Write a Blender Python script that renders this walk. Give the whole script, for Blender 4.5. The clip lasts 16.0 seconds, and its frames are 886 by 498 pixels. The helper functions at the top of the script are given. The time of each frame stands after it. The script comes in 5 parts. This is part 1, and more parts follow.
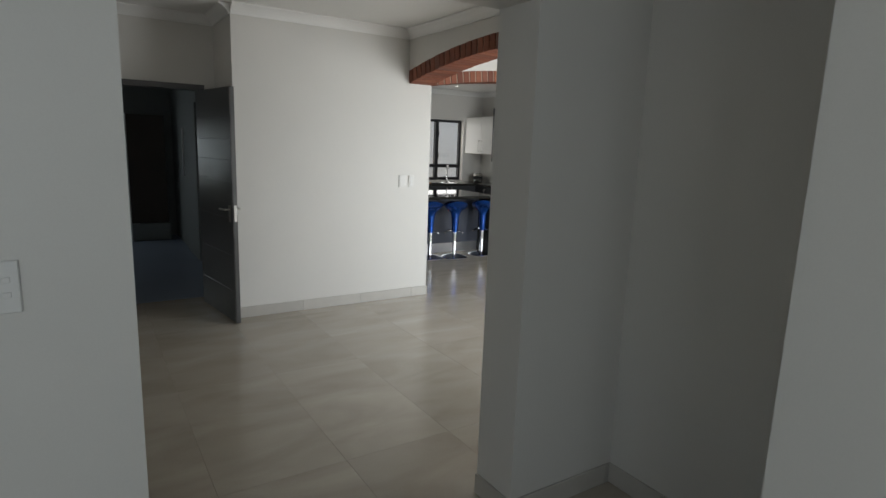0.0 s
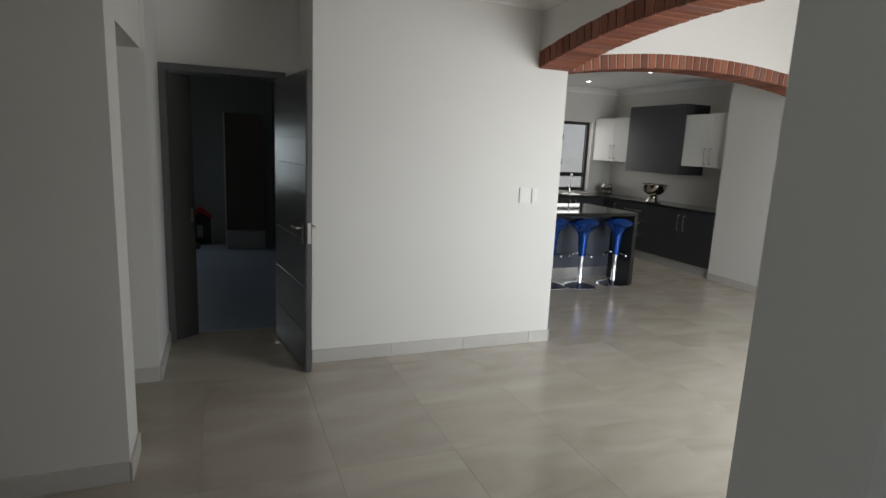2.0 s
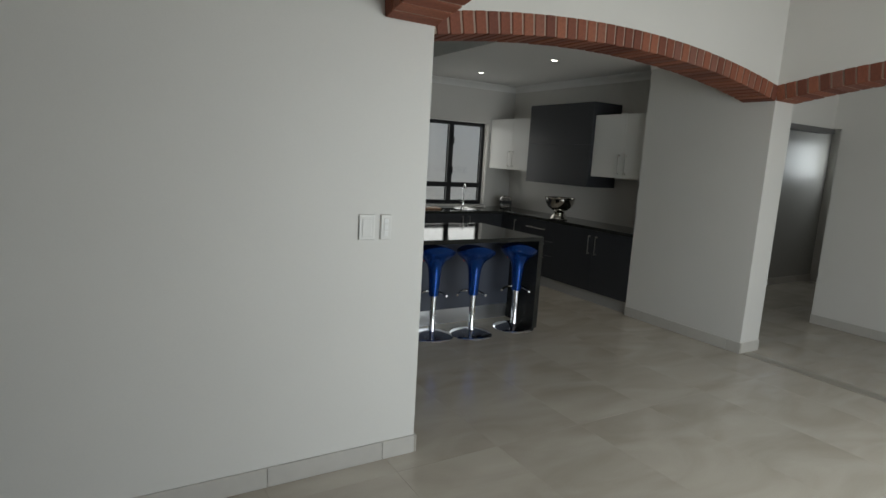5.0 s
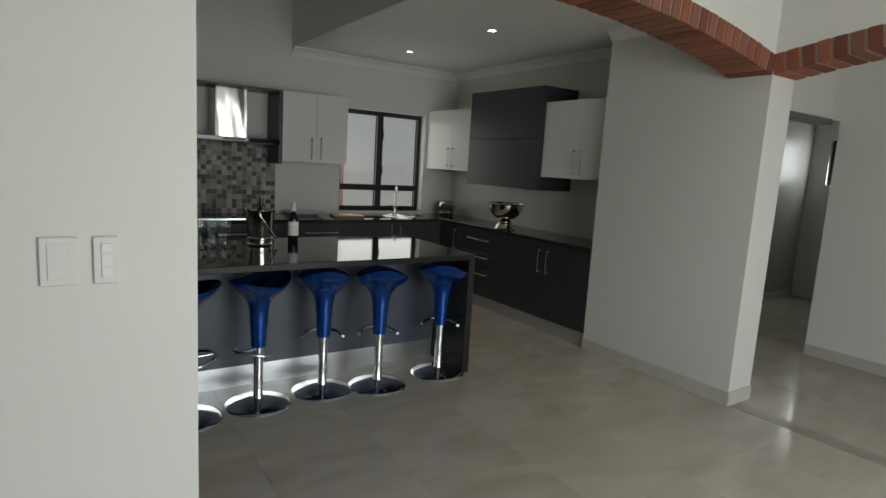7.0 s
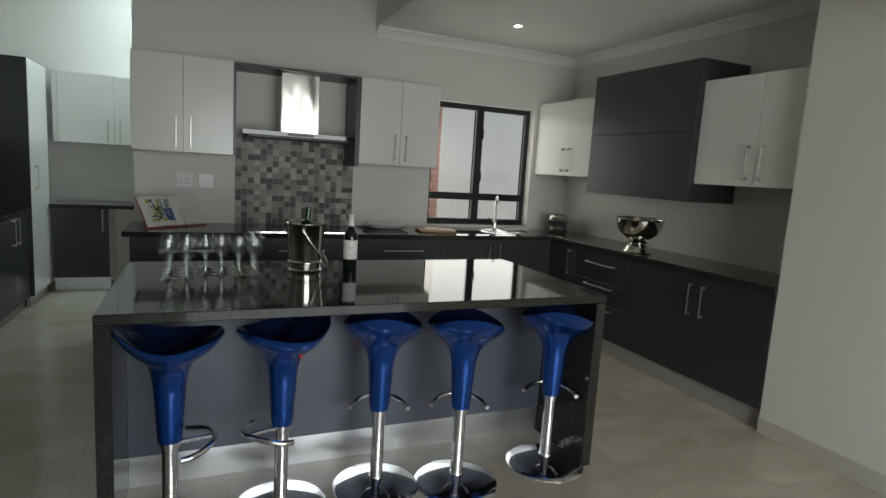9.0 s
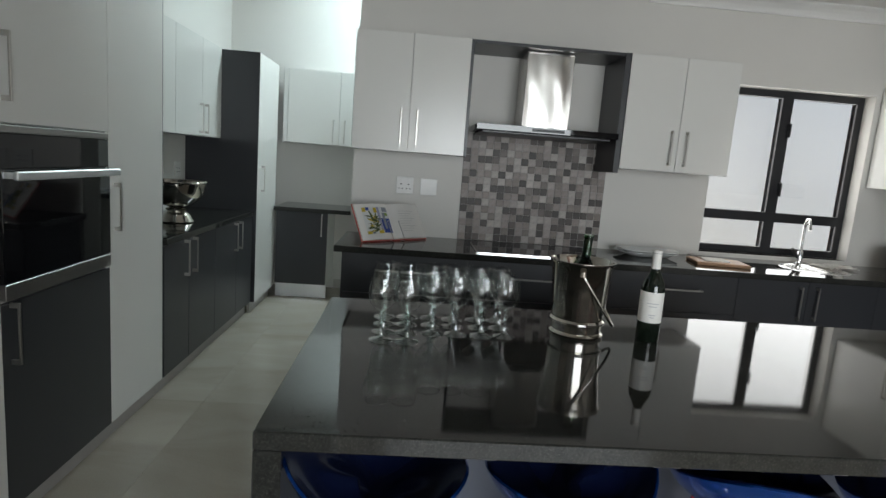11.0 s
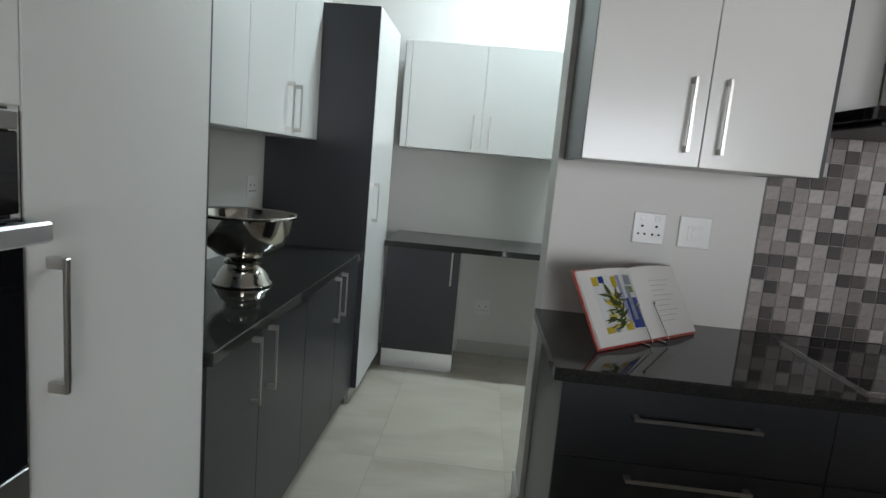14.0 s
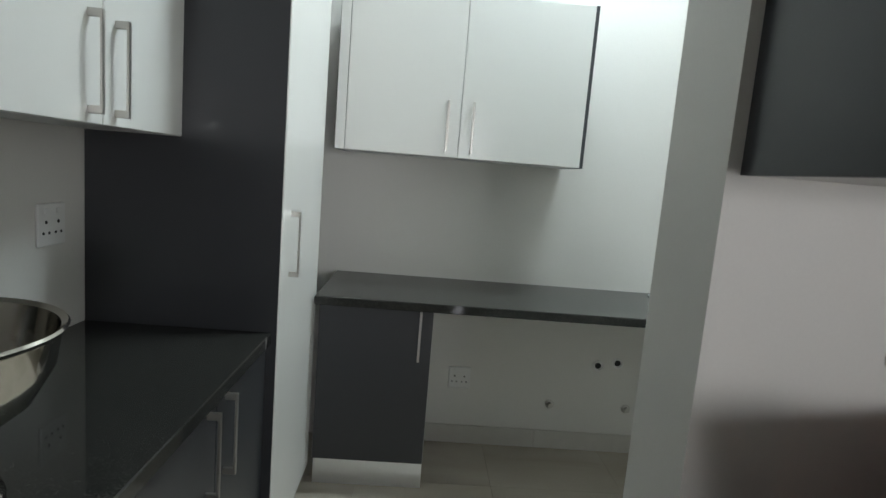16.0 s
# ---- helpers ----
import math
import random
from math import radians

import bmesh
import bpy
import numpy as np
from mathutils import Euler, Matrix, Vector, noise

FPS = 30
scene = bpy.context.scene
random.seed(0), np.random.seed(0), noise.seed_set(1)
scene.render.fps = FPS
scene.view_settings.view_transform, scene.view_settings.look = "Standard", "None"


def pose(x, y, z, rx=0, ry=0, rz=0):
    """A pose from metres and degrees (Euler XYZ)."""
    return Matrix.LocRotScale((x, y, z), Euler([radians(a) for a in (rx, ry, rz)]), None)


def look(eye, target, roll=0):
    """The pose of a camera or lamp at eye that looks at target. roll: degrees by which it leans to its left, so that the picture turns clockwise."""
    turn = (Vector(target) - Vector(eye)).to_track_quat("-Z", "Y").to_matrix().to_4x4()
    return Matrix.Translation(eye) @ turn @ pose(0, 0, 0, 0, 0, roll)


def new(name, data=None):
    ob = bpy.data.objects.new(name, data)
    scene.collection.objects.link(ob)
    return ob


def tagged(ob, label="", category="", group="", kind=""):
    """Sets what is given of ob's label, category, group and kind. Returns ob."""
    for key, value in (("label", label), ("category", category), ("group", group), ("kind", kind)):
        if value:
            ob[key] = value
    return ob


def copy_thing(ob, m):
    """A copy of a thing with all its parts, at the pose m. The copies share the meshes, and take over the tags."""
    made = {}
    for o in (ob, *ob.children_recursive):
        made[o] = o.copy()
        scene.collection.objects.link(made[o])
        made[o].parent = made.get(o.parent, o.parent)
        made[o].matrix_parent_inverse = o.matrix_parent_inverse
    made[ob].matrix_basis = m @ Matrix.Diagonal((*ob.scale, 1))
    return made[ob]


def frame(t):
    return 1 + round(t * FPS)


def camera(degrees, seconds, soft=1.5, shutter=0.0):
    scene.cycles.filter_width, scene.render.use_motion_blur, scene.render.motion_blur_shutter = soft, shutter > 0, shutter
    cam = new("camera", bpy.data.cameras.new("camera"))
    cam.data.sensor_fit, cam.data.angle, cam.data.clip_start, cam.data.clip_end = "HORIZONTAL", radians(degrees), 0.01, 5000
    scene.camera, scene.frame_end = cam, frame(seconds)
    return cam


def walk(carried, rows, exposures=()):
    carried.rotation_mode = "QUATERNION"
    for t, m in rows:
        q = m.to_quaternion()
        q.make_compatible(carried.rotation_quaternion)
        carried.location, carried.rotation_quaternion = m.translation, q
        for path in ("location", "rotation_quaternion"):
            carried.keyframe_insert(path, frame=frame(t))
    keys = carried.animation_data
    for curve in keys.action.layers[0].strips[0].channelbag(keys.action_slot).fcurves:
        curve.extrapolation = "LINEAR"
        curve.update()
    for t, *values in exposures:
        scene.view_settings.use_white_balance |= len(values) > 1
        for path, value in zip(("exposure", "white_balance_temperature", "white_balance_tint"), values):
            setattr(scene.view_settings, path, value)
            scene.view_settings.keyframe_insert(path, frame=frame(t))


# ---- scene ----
cam = camera(76.0, 16.0)
PATH = [
    (0, (0.292, -0.905, 1.635), (1.356, 0.749, 1.273), 2.0),
    (0.5, (0.489, -0.593, 1.644), (1.444, 1.125, 1.275), 2.2),
    (1, (0.623, -0.311, 1.64), (1.459, 1.468, 1.275), 2.1),
    (1.5, (0.739, 0.018, 1.614), (1.505, 1.83, 1.255), 2.3),
    (2, (0.853, 0.313, 1.612), (1.58, 2.142, 1.253), 2.6),
    (2.5, (0.976, 0.615, 1.617), (1.695, 2.448, 1.261), 2.8),
    (3, (1.121, 0.871, 1.609), (1.849, 2.701, 1.26), 3.0),
    (3.5, (1.299, 1.134, 1.607), (2.066, 2.949, 1.262), 3.1),
    (4, (1.479, 1.344, 1.614), (2.331, 3.122, 1.277), 3.3),
    (4.5, (1.753, 1.573, 1.609), (2.699, 3.305, 1.281), 3.3),
    (5, (2.025, 1.774, 1.608), (3.046, 3.464, 1.287), 3.3),
    (5.2, (2.135, 1.842, 1.611), (3.182, 3.515, 1.291), 3.3),
    (7.3, (3.286, 2.775, 1.539), (4.399, 4.411, 1.245), 3.4),
    (7.5, (3.385, 2.872, 1.551), (4.481, 4.518, 1.255), 3.4),
    (8, (3.555, 3.171, 1.564), (4.618, 4.839, 1.265), 3.5),
    (8.2, (3.618, 3.267, 1.532), (4.649, 4.956, 1.241), 3.6),
    (10.3, (3.835, 4.514, 1.444), (4.174, 6.463, 1.15), 3.8),
    (10.5, (3.781, 4.63, 1.438), (4.075, 6.586, 1.143), 4.1),
    (11, (3.715, 4.875, 1.432), (3.843, 6.848, 1.13), 4.4),
    (11.5, (3.601, 5.139, 1.437), (3.577, 7.115, 1.126), 4.6),
    (12, (3.497, 5.397, 1.433), (3.399, 7.371, 1.122), 4.7),
    (12.5, (3.377, 5.73, 1.421), (3.245, 7.702, 1.111), 4.8),
    (13, (3.244, 6.028, 1.423), (3.108, 7.999, 1.118), 4.9),
    (13.5, (3.13, 6.375, 1.42), (3.001, 8.348, 1.119), 5.0),
    (14, (3.042, 6.701, 1.425), (2.919, 8.675, 1.127), 5.1),
    (14.5, (2.96, 7.043, 1.435), (2.863, 9.019, 1.147), 5.2),
    (15, (2.935, 7.38, 1.435), (2.858, 9.358, 1.153), 5.0),
    (15.5, (2.859, 7.708, 1.458), (2.854, 9.688, 1.178), 4.9),
    (16, (2.845, 8.018, 1.445), (2.932, 9.998, 1.179), 4.7),
]
EXPOSURE = [(0, -0.1, 6500, 8), (1.5, 0.1, 6500, 9), (2.5, -0.18, 6500, 9), (3.5, -0.3, 6450, 9), (4.3, -0.5, 6400, 7), (5.0, -0.66, 6400, 5), (7.5, -0.35, 6600, 3), (8.0, -0.2, 6600, 3), (9.3, 0.1, 6600, 5), (10.5, 0.45, 6450, 7), (11.2, 0.62, 6350, 8), (12.5, 1.05, 6300, 10), (13.2, 1.12, 6300, 11), (14.5, 0.78, 6450, 12), (16.0, 0.76, 6600, 13)]
walk(cam, [(t, look(eye, target, roll)) for t, eye, target, roll in PATH], EXPOSURE)

# ---- world, sun, lights ----
world = bpy.data.worlds.new("sky")
scene.world = world
world.use_nodes = True
wn = world.node_tree
sky = wn.nodes.new("ShaderNodeTexSky")
sky.sky_type, sky.sun_disc = "NISHITA", False
sky.sun_elevation, sky.sun_rotation = radians(75), radians(180)
wn.links.new(sky.outputs[0], wn.nodes["Background"].inputs[0])
wn.nodes["Background"].inputs[1].default_value = 0.12
scene.cycles.transparent_max_bounces = 24

sun = new("sun", bpy.data.lights.new("sun", "SUN"))
sun.data.energy, sun.data.angle, sun.data.color = 3.6, radians(0.5), (1.0, 0.96, 0.9)
sun.rotation_euler = (radians(15), 0, 0)


def daylight_lamp(name, x, y, z, w, h, toward, power, color):
    """Area lamp standing in for daylight, in an opening or free in a room, aimed along toward."""
    ob = new(name, bpy.data.lights.new(name, "AREA"))
    ob.data.shape, ob.data.size, ob.data.size_y = "RECTANGLE", w, h
    ob.data.energy, ob.data.color = power, color
    ob.matrix_world = look((x, y, z), (x + toward[0], y + toward[1], z + toward[2]))
    return ob


DAY = (0.93, 0.97, 1.0)
daylight_lamp("daylight_hall", 5.1, 0.98, 1.3, 2.9, 2.2, (0, 1, -0.6), 152, DAY)
# Added unseen fill before the windowless south wall, brightening the first room.
daylight_lamp("fill_start_room", -0.4, -2.78, 1.5, 1.6, 1.3, (0, 1, -0.15), 40, (0.84, 0.93, 1.0))
daylight_lamp("daylight_kitchen", 6.395, 8.996, 1.53, 1.09, 1.1, (0, -1, 0), 6.5, (1.0, 0.98, 0.95))
daylight_lamp("daylight_passage", 11.67, 5.985, 1.865, 0.26, 0.52, (-1, 0, -0.1), 9, DAY)
daylight_lamp("daylight_store", -0.12, 9.38, 1.33, 0.26, 0.8, (0, -1, -0.3), 6.5, (0.84, 0.94, 1.0))


# ---- materials ----
def nodes_of(name):
    m = bpy.data.materials.new(name)
    m.use_nodes = True
    return m, m.node_tree, m.node_tree.nodes["Principled BSDF"]


def tex(nt, kind, scale, detail=3.0, rough=0.5, space="Object", stretch=(1, 1, 1)):
    coord = nt.nodes.new("ShaderNodeTexCoord")
    mp = nt.nodes.new("ShaderNodeMapping")
    mp.inputs["Scale"].default_value = stretch
    nt.links.new(coord.outputs[space], mp.inputs["Vector"])
    n = nt.nodes.new(kind)
    n.inputs["Scale"].default_value = scale
    if kind == "ShaderNodeTexNoise":
        n.inputs["Detail"].default_value, n.inputs["Roughness"].default_value = detail, rough
    nt.links.new(mp.outputs[0], n.inputs["Vector"])
    return n


def ramp(nt, source, stops):
    r = nt.nodes.new("ShaderNodeValToRGB")
    els = r.color_ramp.elements
    while len(els) < len(stops):
        els.new(0.5)
    for e, (p, c) in zip(els, stops):
        e.position, e.color = p, (*c, 1)
    nt.links.new(source, r.inputs[0])
    return r.outputs[0]


def mix(nt, a, b, fac, kind="MIX"):
    n = nt.nodes.new("ShaderNodeMix")
    n.data_type, n.blend_type = "RGBA", kind
    for i, v in ((0, fac), (6, a), (7, b)):
        if hasattr(v, "is_output"):
            nt.links.new(v, n.inputs[i])
        else:
            n.inputs[i].default_value = v if i == 0 else (*v, 1)
    return n.outputs[2]


def bump(nt, p, height, strength, distance=0.002):
    b = nt.nodes.new("ShaderNodeBump")
    b.inputs["Strength"].default_value, b.inputs["Distance"].default_value = strength, distance
    nt.links.new(height, b.inputs["Height"])
    nt.links.new(b.outputs[0], p.inputs["Normal"])


def paint(name, color, rough, vary=0.04, grain=220, relief=0.12, metal=0.0, coat=0.0):
    """Painted, plastered or coated surface: slow stains, fine grain and an uneven sheen."""
    m, nt, p = nodes_of(name)
    slow = tex(nt, "ShaderNodeTexNoise", 1.3, 4)
    fine = tex(nt, "ShaderNodeTexNoise", grain, 2)
    lo = tuple(c * (1 - vary) for c in color)
    hi = tuple(min(1, c * (1 + vary)) for c in color)
    c1 = ramp(nt, slow.outputs[0], [(0.3, lo), (0.7, hi)])
    c2 = mix(nt, c1, ramp(nt, fine.outputs[0], [(0.35, lo), (0.65, hi)]), 0.3)
    nt.links.new(c2, p.inputs["Base Color"])
    r = nt.nodes.new("ShaderNodeMapRange")
    r.inputs[3].default_value, r.inputs[4].default_value = rough * 0.88, min(1, rough * 1.12)
    nt.links.new(slow.outputs[0], r.inputs[0])
    nt.links.new(r.outputs[0], p.inputs["Roughness"])
    p.inputs["Metallic"].default_value = metal
    p.inputs["Coat Weight"].default_value = coat
    p.inputs["Coat Roughness"].default_value = 0.08
    if relief:
        bump(nt, p, fine.outputs[0], relief, 0.001)
    return m


def metal(name, color, rough, brushed=(1, 1, 1), streak=0.03, wave=0.0):
    m, nt, p = nodes_of(name)
    n = tex(nt, "ShaderNodeTexNoise", 22, 2, stretch=brushed)
    p.inputs["Metallic"].default_value = 1.0
    nt.links.new(ramp(nt, n.outputs[0], [(0.3, tuple(c * (1 - streak) for c in color)), (0.7, color)]), p.inputs["Base Color"])
    r = nt.nodes.new("ShaderNodeMapRange")
    r.inputs[3].default_value, r.inputs[4].default_value = rough * 0.9, rough * 1.12
    nt.links.new(n.outputs[0], r.inputs[0])
    nt.links.new(r.outputs[0], p.inputs["Roughness"])
    if wave:
        bump(nt, p, tex(nt, "ShaderNodeTexNoise", 3.2, 1, stretch=(2.4, 2.4, 0.7)).outputs[0], wave, 0.05)
    return m


def floor_tile_material():
    """Pale beige-grey polished porcelain with cloudy veining; each tile a shade of its own."""
    m, nt, p = nodes_of("porcelain_floor")
    info = nt.nodes.new("ShaderNodeObjectInfo")
    coord = nt.nodes.new("ShaderNodeTexCoord")
    geo = nt.nodes.new("ShaderNodeNewGeometry")
    add = nt.nodes.new("ShaderNodeVectorMath")
    add.operation = "MULTIPLY_ADD"
    comb = nt.nodes.new("ShaderNodeCombineXYZ")
    nt.links.new(info.outputs["Random"], comb.inputs[0])
    nt.links.new(info.outputs["Random"], comb.inputs[2])
    nt.links.new(comb.outputs[0], add.inputs[0])
    add.inputs[1].default_value = (9, 9, 9)
    nt.links.new(geo.outputs["Position"], add.inputs[2])
    cloud = nt.nodes.new("ShaderNodeTexNoise")
    cloud.inputs["Scale"].default_value, cloud.inputs["Detail"].default_value = 2.2, 6
    cloud.inputs["Distortion"].default_value = 0.8
    mp = nt.nodes.new("ShaderNodeMapping")
    mp.inputs["Scale"].default_value = (0.6, 1.6, 1)
    mp.inputs["Rotation"].default_value = (0, 0, 0.5)
    nt.links.new(add.outputs[0], mp.inputs[0])
    nt.links.new(mp.outputs[0], cloud.inputs["Vector"])
    fine = tex(nt, "ShaderNodeTexNoise", 140, 3)
    c1 = ramp(nt, cloud.outputs[0], [(0.25, (0.325, 0.285, 0.232)), (0.5, (0.41, 0.366, 0.306)), (0.78, (0.49, 0.446, 0.382))])
    c2 = mix(nt, c1, ramp(nt, fine.outputs[0], [(0.3, (0.345, 0.302, 0.247)), (0.7, (0.485, 0.438, 0.375))]), 0.2)
    tone = nt.nodes.new("ShaderNodeHueSaturation")
    mr = nt.nodes.new("ShaderNodeMapRange")
    mr.inputs[3].default_value, mr.inputs[4].default_value = 0.97, 1.03
    nt.links.new(info.outputs["Random"], mr.inputs[0])
    nt.links.new(mr.outputs[0], tone.inputs["Value"])
    nt.links.new(c2, tone.inputs["Color"])
    nt.links.new(tone.outputs[0], p.inputs["Base Color"])
    rr = nt.nodes.new("ShaderNodeMapRange")
    rr.inputs[3].default_value, rr.inputs[4].default_value = 0.13, 0.24
    nt.links.new(cloud.outputs[0], rr.inputs[0])
    nt.links.new(rr.outputs[0], p.inputs["Roughness"])
    bump(nt, p, fine.outputs[0], 0.05, 0.0006)
    return m


def granite_material():
    m, nt, p = nodes_of("dark_granite")
    a = tex(nt, "ShaderNodeTexNoise", 190, 4, 0.7)
    b = tex(nt, "ShaderNodeTexNoise", 45, 5, 0.65)
    v = tex(nt, "ShaderNodeTexVoronoi", 330)
    c1 = ramp(nt, b.outputs[0], [(0.36, (0.017, 0.017, 0.015)), (0.55, (0.030, 0.030, 0.027)), (0.72, (0.045, 0.043, 0.038))])
    c2 = ramp(nt, a.outputs[0], [(0.42, (0.014, 0.014, 0.013)), (0.58, (0.034, 0.034, 0.031)), (0.74, (0.12, 0.117, 0.104))])
    c3 = mix(nt, c1, c2, 0.5)
    fleck = ramp(nt, v.outputs[0], [(0.0, (0.16, 0.15, 0.13)), (0.12, (0.02, 0.02, 0.018))])
    nt.links.new(mix(nt, c3, fleck, 0.15), p.inputs["Base Color"])
    r = nt.nodes.new("ShaderNodeMapRange")
    r.inputs[3].default_value, r.inputs[4].default_value = 0.03, 0.065
    nt.links.new(b.outputs[0], r.inputs[0])
    nt.links.new(r.outputs[0], p.inputs["Roughness"])
    p.inputs["Specular IOR Level"].default_value = 0.38
    return m


def piece_material(name, stops, rough, scale=60, relief=0.3, mottle=0.75):
    """Pieces that differ from one another: the tone is drawn by each object's own random number."""
    m, nt, p = nodes_of(name)
    info = nt.nodes.new("ShaderNodeObjectInfo")
    n = tex(nt, "ShaderNodeTexNoise", scale, 4)
    base = ramp(nt, info.outputs["Random"], stops)
    grain = ramp(nt, n.outputs[0], [(0.25, (0.62, 0.62, 0.62)), (0.75, (1.12, 1.12, 1.12))])
    nt.links.new(mix(nt, base, grain, mottle, "MULTIPLY"), p.inputs["Base Color"])
    p.inputs["Roughness"].default_value = rough
    bump(nt, p, n.outputs[0], relief, 0.002)
    return m


def glass_material(name, tint=(1, 1, 1), rough=0.0):
    m, nt, p = nodes_of(name)
    p.inputs["Base Color"].default_value = (*tint, 1)
    p.inputs["Roughness"].default_value = rough
    p.inputs["Transmission Weight"].default_value = 1.0
    p.inputs["IOR"].default_value = 1.45
    return m


def thin_glass_material(name, tint=(0.955, 0.965, 0.96), low=0.06, mid=0.13):
    """Blown glass too thin to bend light: clear, with a sharp surface gloss."""
    m, nt, p = nodes_of(name)
    nt.nodes.remove(p)
    clear, gloss = nt.nodes.new("ShaderNodeBsdfTransparent"), nt.nodes.new("ShaderNodeBsdfGlossy")
    clear.inputs[0].default_value = (*tint, 1)
    gloss.inputs["Roughness"].default_value = 0.03
    edge, both = nt.nodes.new("ShaderNodeLayerWeight"), nt.nodes.new("ShaderNodeMixShader")
    sheen = ramp(nt, edge.outputs["Facing"], [(0.0, (low,) * 3), (0.6, (mid,) * 3), (1.0, (0.9,) * 3)])
    for a, b in ((sheen, both.inputs[0]), (clear.outputs[0], both.inputs[1]), (gloss.outputs[0], both.inputs[2]), (both.outputs[0], nt.nodes["Material Output"].inputs[0])):
        nt.links.new(a, b)
    return m


def glow(name, color, strength):
    m, nt, p = nodes_of(name)
    p.inputs["Base Color"].default_value = (*color, 1)
    p.inputs["Emission Color"].default_value = (*color, 1)
    p.inputs["Emission Strength"].default_value = strength
    return m


WALL = paint("wall_paint", (0.64, 0.62, 0.585), 0.55, 0.025, 160, 0.1)
CEIL = paint("ceiling_paint", (0.74, 0.73, 0.71), 0.8, 0.02, 160, 0.05)
# Darker than the house walls: the store room's dimness is in this grey.
STORE = paint("store_dimness_grey", (0.31, 0.32, 0.305), 0.7, 0.06)
CORNICE = paint("cornice_paint", (0.78, 0.77, 0.75), 0.6, 0.02)
FLOOR = floor_tile_material()
GROUT = paint("grout", (0.37, 0.33, 0.275), 0.8, 0.08)
SKIRT = piece_material("skirting_tile", [(0.0, (0.45, 0.425, 0.39)), (1.0, (0.51, 0.485, 0.445))], 0.3, 12, 0.02, 0.15)
STORE_FLOOR = paint("store_floor", (0.28, 0.32, 0.40), 0.34, 0.12, 40)
CHAR = paint("charcoal_melamine", (0.030, 0.031, 0.035), 0.36, 0.08, 300, 0.04)
ISLGREY = paint("grey_melamine", (0.075, 0.082, 0.105), 0.38, 0.06, 300, 0.04)
WHITE = paint("white_gloss_melamine", (0.70, 0.69, 0.66), 0.22, 0.015, 300, 0.02)
BODY = paint("carcass_white", (0.62, 0.61, 0.59), 0.4, 0.02)
GRANITE = granite_material()
CHROME = metal("chrome", (0.80, 0.80, 0.81), 0.11)
STEEL = metal("brushed_steel", (0.60, 0.58, 0.55), 0.2, (1, 1, 1), 0.05, 0.35)
TRIMSTEEL = metal("dark_brushed_steel", (0.34, 0.33, 0.32), 0.36, (1, 14, 1))
NICKEL = metal("satin_nickel", (0.50, 0.48, 0.45), 0.3)
ALU = metal("aluminium_plinth", (0.80, 0.81, 0.83), 0.32, (14, 1, 1))
PLINTH = paint("plinth_laminate", (0.36, 0.345, 0.325), 0.35, 0.03)
POLISHED = metal("polished_steel", (0.63, 0.60, 0.55), 0.1)
BLUE = paint("blue_lacquer", (0.003, 0.078, 0.42), 0.26, 0.05, 500, 0.02, 0.85, 0.8)
# Blue seat's inside, with the worktop's dark reflection put into the colour.
SEATIN = paint("seat_inside_dark_reflection", (0.007, 0.012, 0.045), 0.22, 0.05, 500, 0.02, 0.0, 0.4)
RED = paint("red_plastic", (0.5, 0.012, 0.015), 0.35)
BLACK = paint("black_plastic", (0.014, 0.014, 0.015), 0.35)
BLACKGLASS = paint("black_glass", (0.006, 0.006, 0.007), 0.04, 0.02, 300, 0.0)
WFRAME = paint("black_aluminium_frame", (0.012, 0.012, 0.014), 0.35, 0.05)
PANE = glass_material("window_glass", (0.97, 0.99, 0.98))
THIN = thin_glass_material("thin_drinking_glass")
FOOTGLASS = thin_glass_material("pressed_glass_foot", (0.86, 0.91, 0.89), 0.2, 0.34)
GREEN = glass_material("green_bottle_glass", (0.08, 0.25, 0.10), 0.02)
WINE = paint("dark_bottle_glass", (0.008, 0.012, 0.008), 0.06, 0.02, 300, 0.0)
INK = paint("faded_label_ink", (0.40, 0.39, 0.41), 0.6)
LABEL = paint("paper_label", (0.74, 0.72, 0.68), 0.6)
PAPER = paint("book_paper", (0.75, 0.73, 0.70), 0.6)
BOOKRED = paint("red_book_cover", (0.42, 0.05, 0.035), 0.45)
PLASTIC = paint("white_plastic", (0.69, 0.68, 0.66), 0.3, 0.01, 300, 0.0)
PLATE = paint("off_white_plate", (0.645, 0.628, 0.595), 0.4, 0.01, 300, 0.0)
# Darker grey and smoother than the other walls, for the passage end.
PASSAGE = paint("darker_smooth_grey", (0.30, 0.29, 0.27), 0.42, 0.05)
HOLE = paint("socket_hole", (0.02, 0.02, 0.02), 0.7)
DOORGREY = paint("dark_grey_door", (0.085, 0.083, 0.081), 0.3, 0.08, 180, 0.08)
DOORFRAME = paint("grey_steel_frame", (0.11, 0.11, 0.11), 0.4, 0.05)
BROWN = paint("dark_wood", (0.075, 0.052, 0.036), 0.45, 0.25, 60, 0.2)
BOARD = paint("chopping_board_wood", (0.30, 0.165, 0.085), 0.5, 0.22, 50, 0.15)
CHINA = paint("white_china", (0.72, 0.73, 0.72), 0.12, 0.01, 300, 0.0)
CLOTH = paint("tea_towel_cloth", (0.62, 0.61, 0.58), 0.9, 0.08, 400, 0.5)
BRICK = piece_material("clay_brick", [(0.0, (0.15, 0.045, 0.026)), (0.4, (0.235, 0.072, 0.038)), (0.75, (0.29, 0.098, 0.052)), (1.0, (0.19, 0.078, 0.055))], 0.75, 70, 0.5)
MORTAR = paint("mortar", (0.34, 0.26, 0.205), 0.9, 0.1, 120, 0.5)
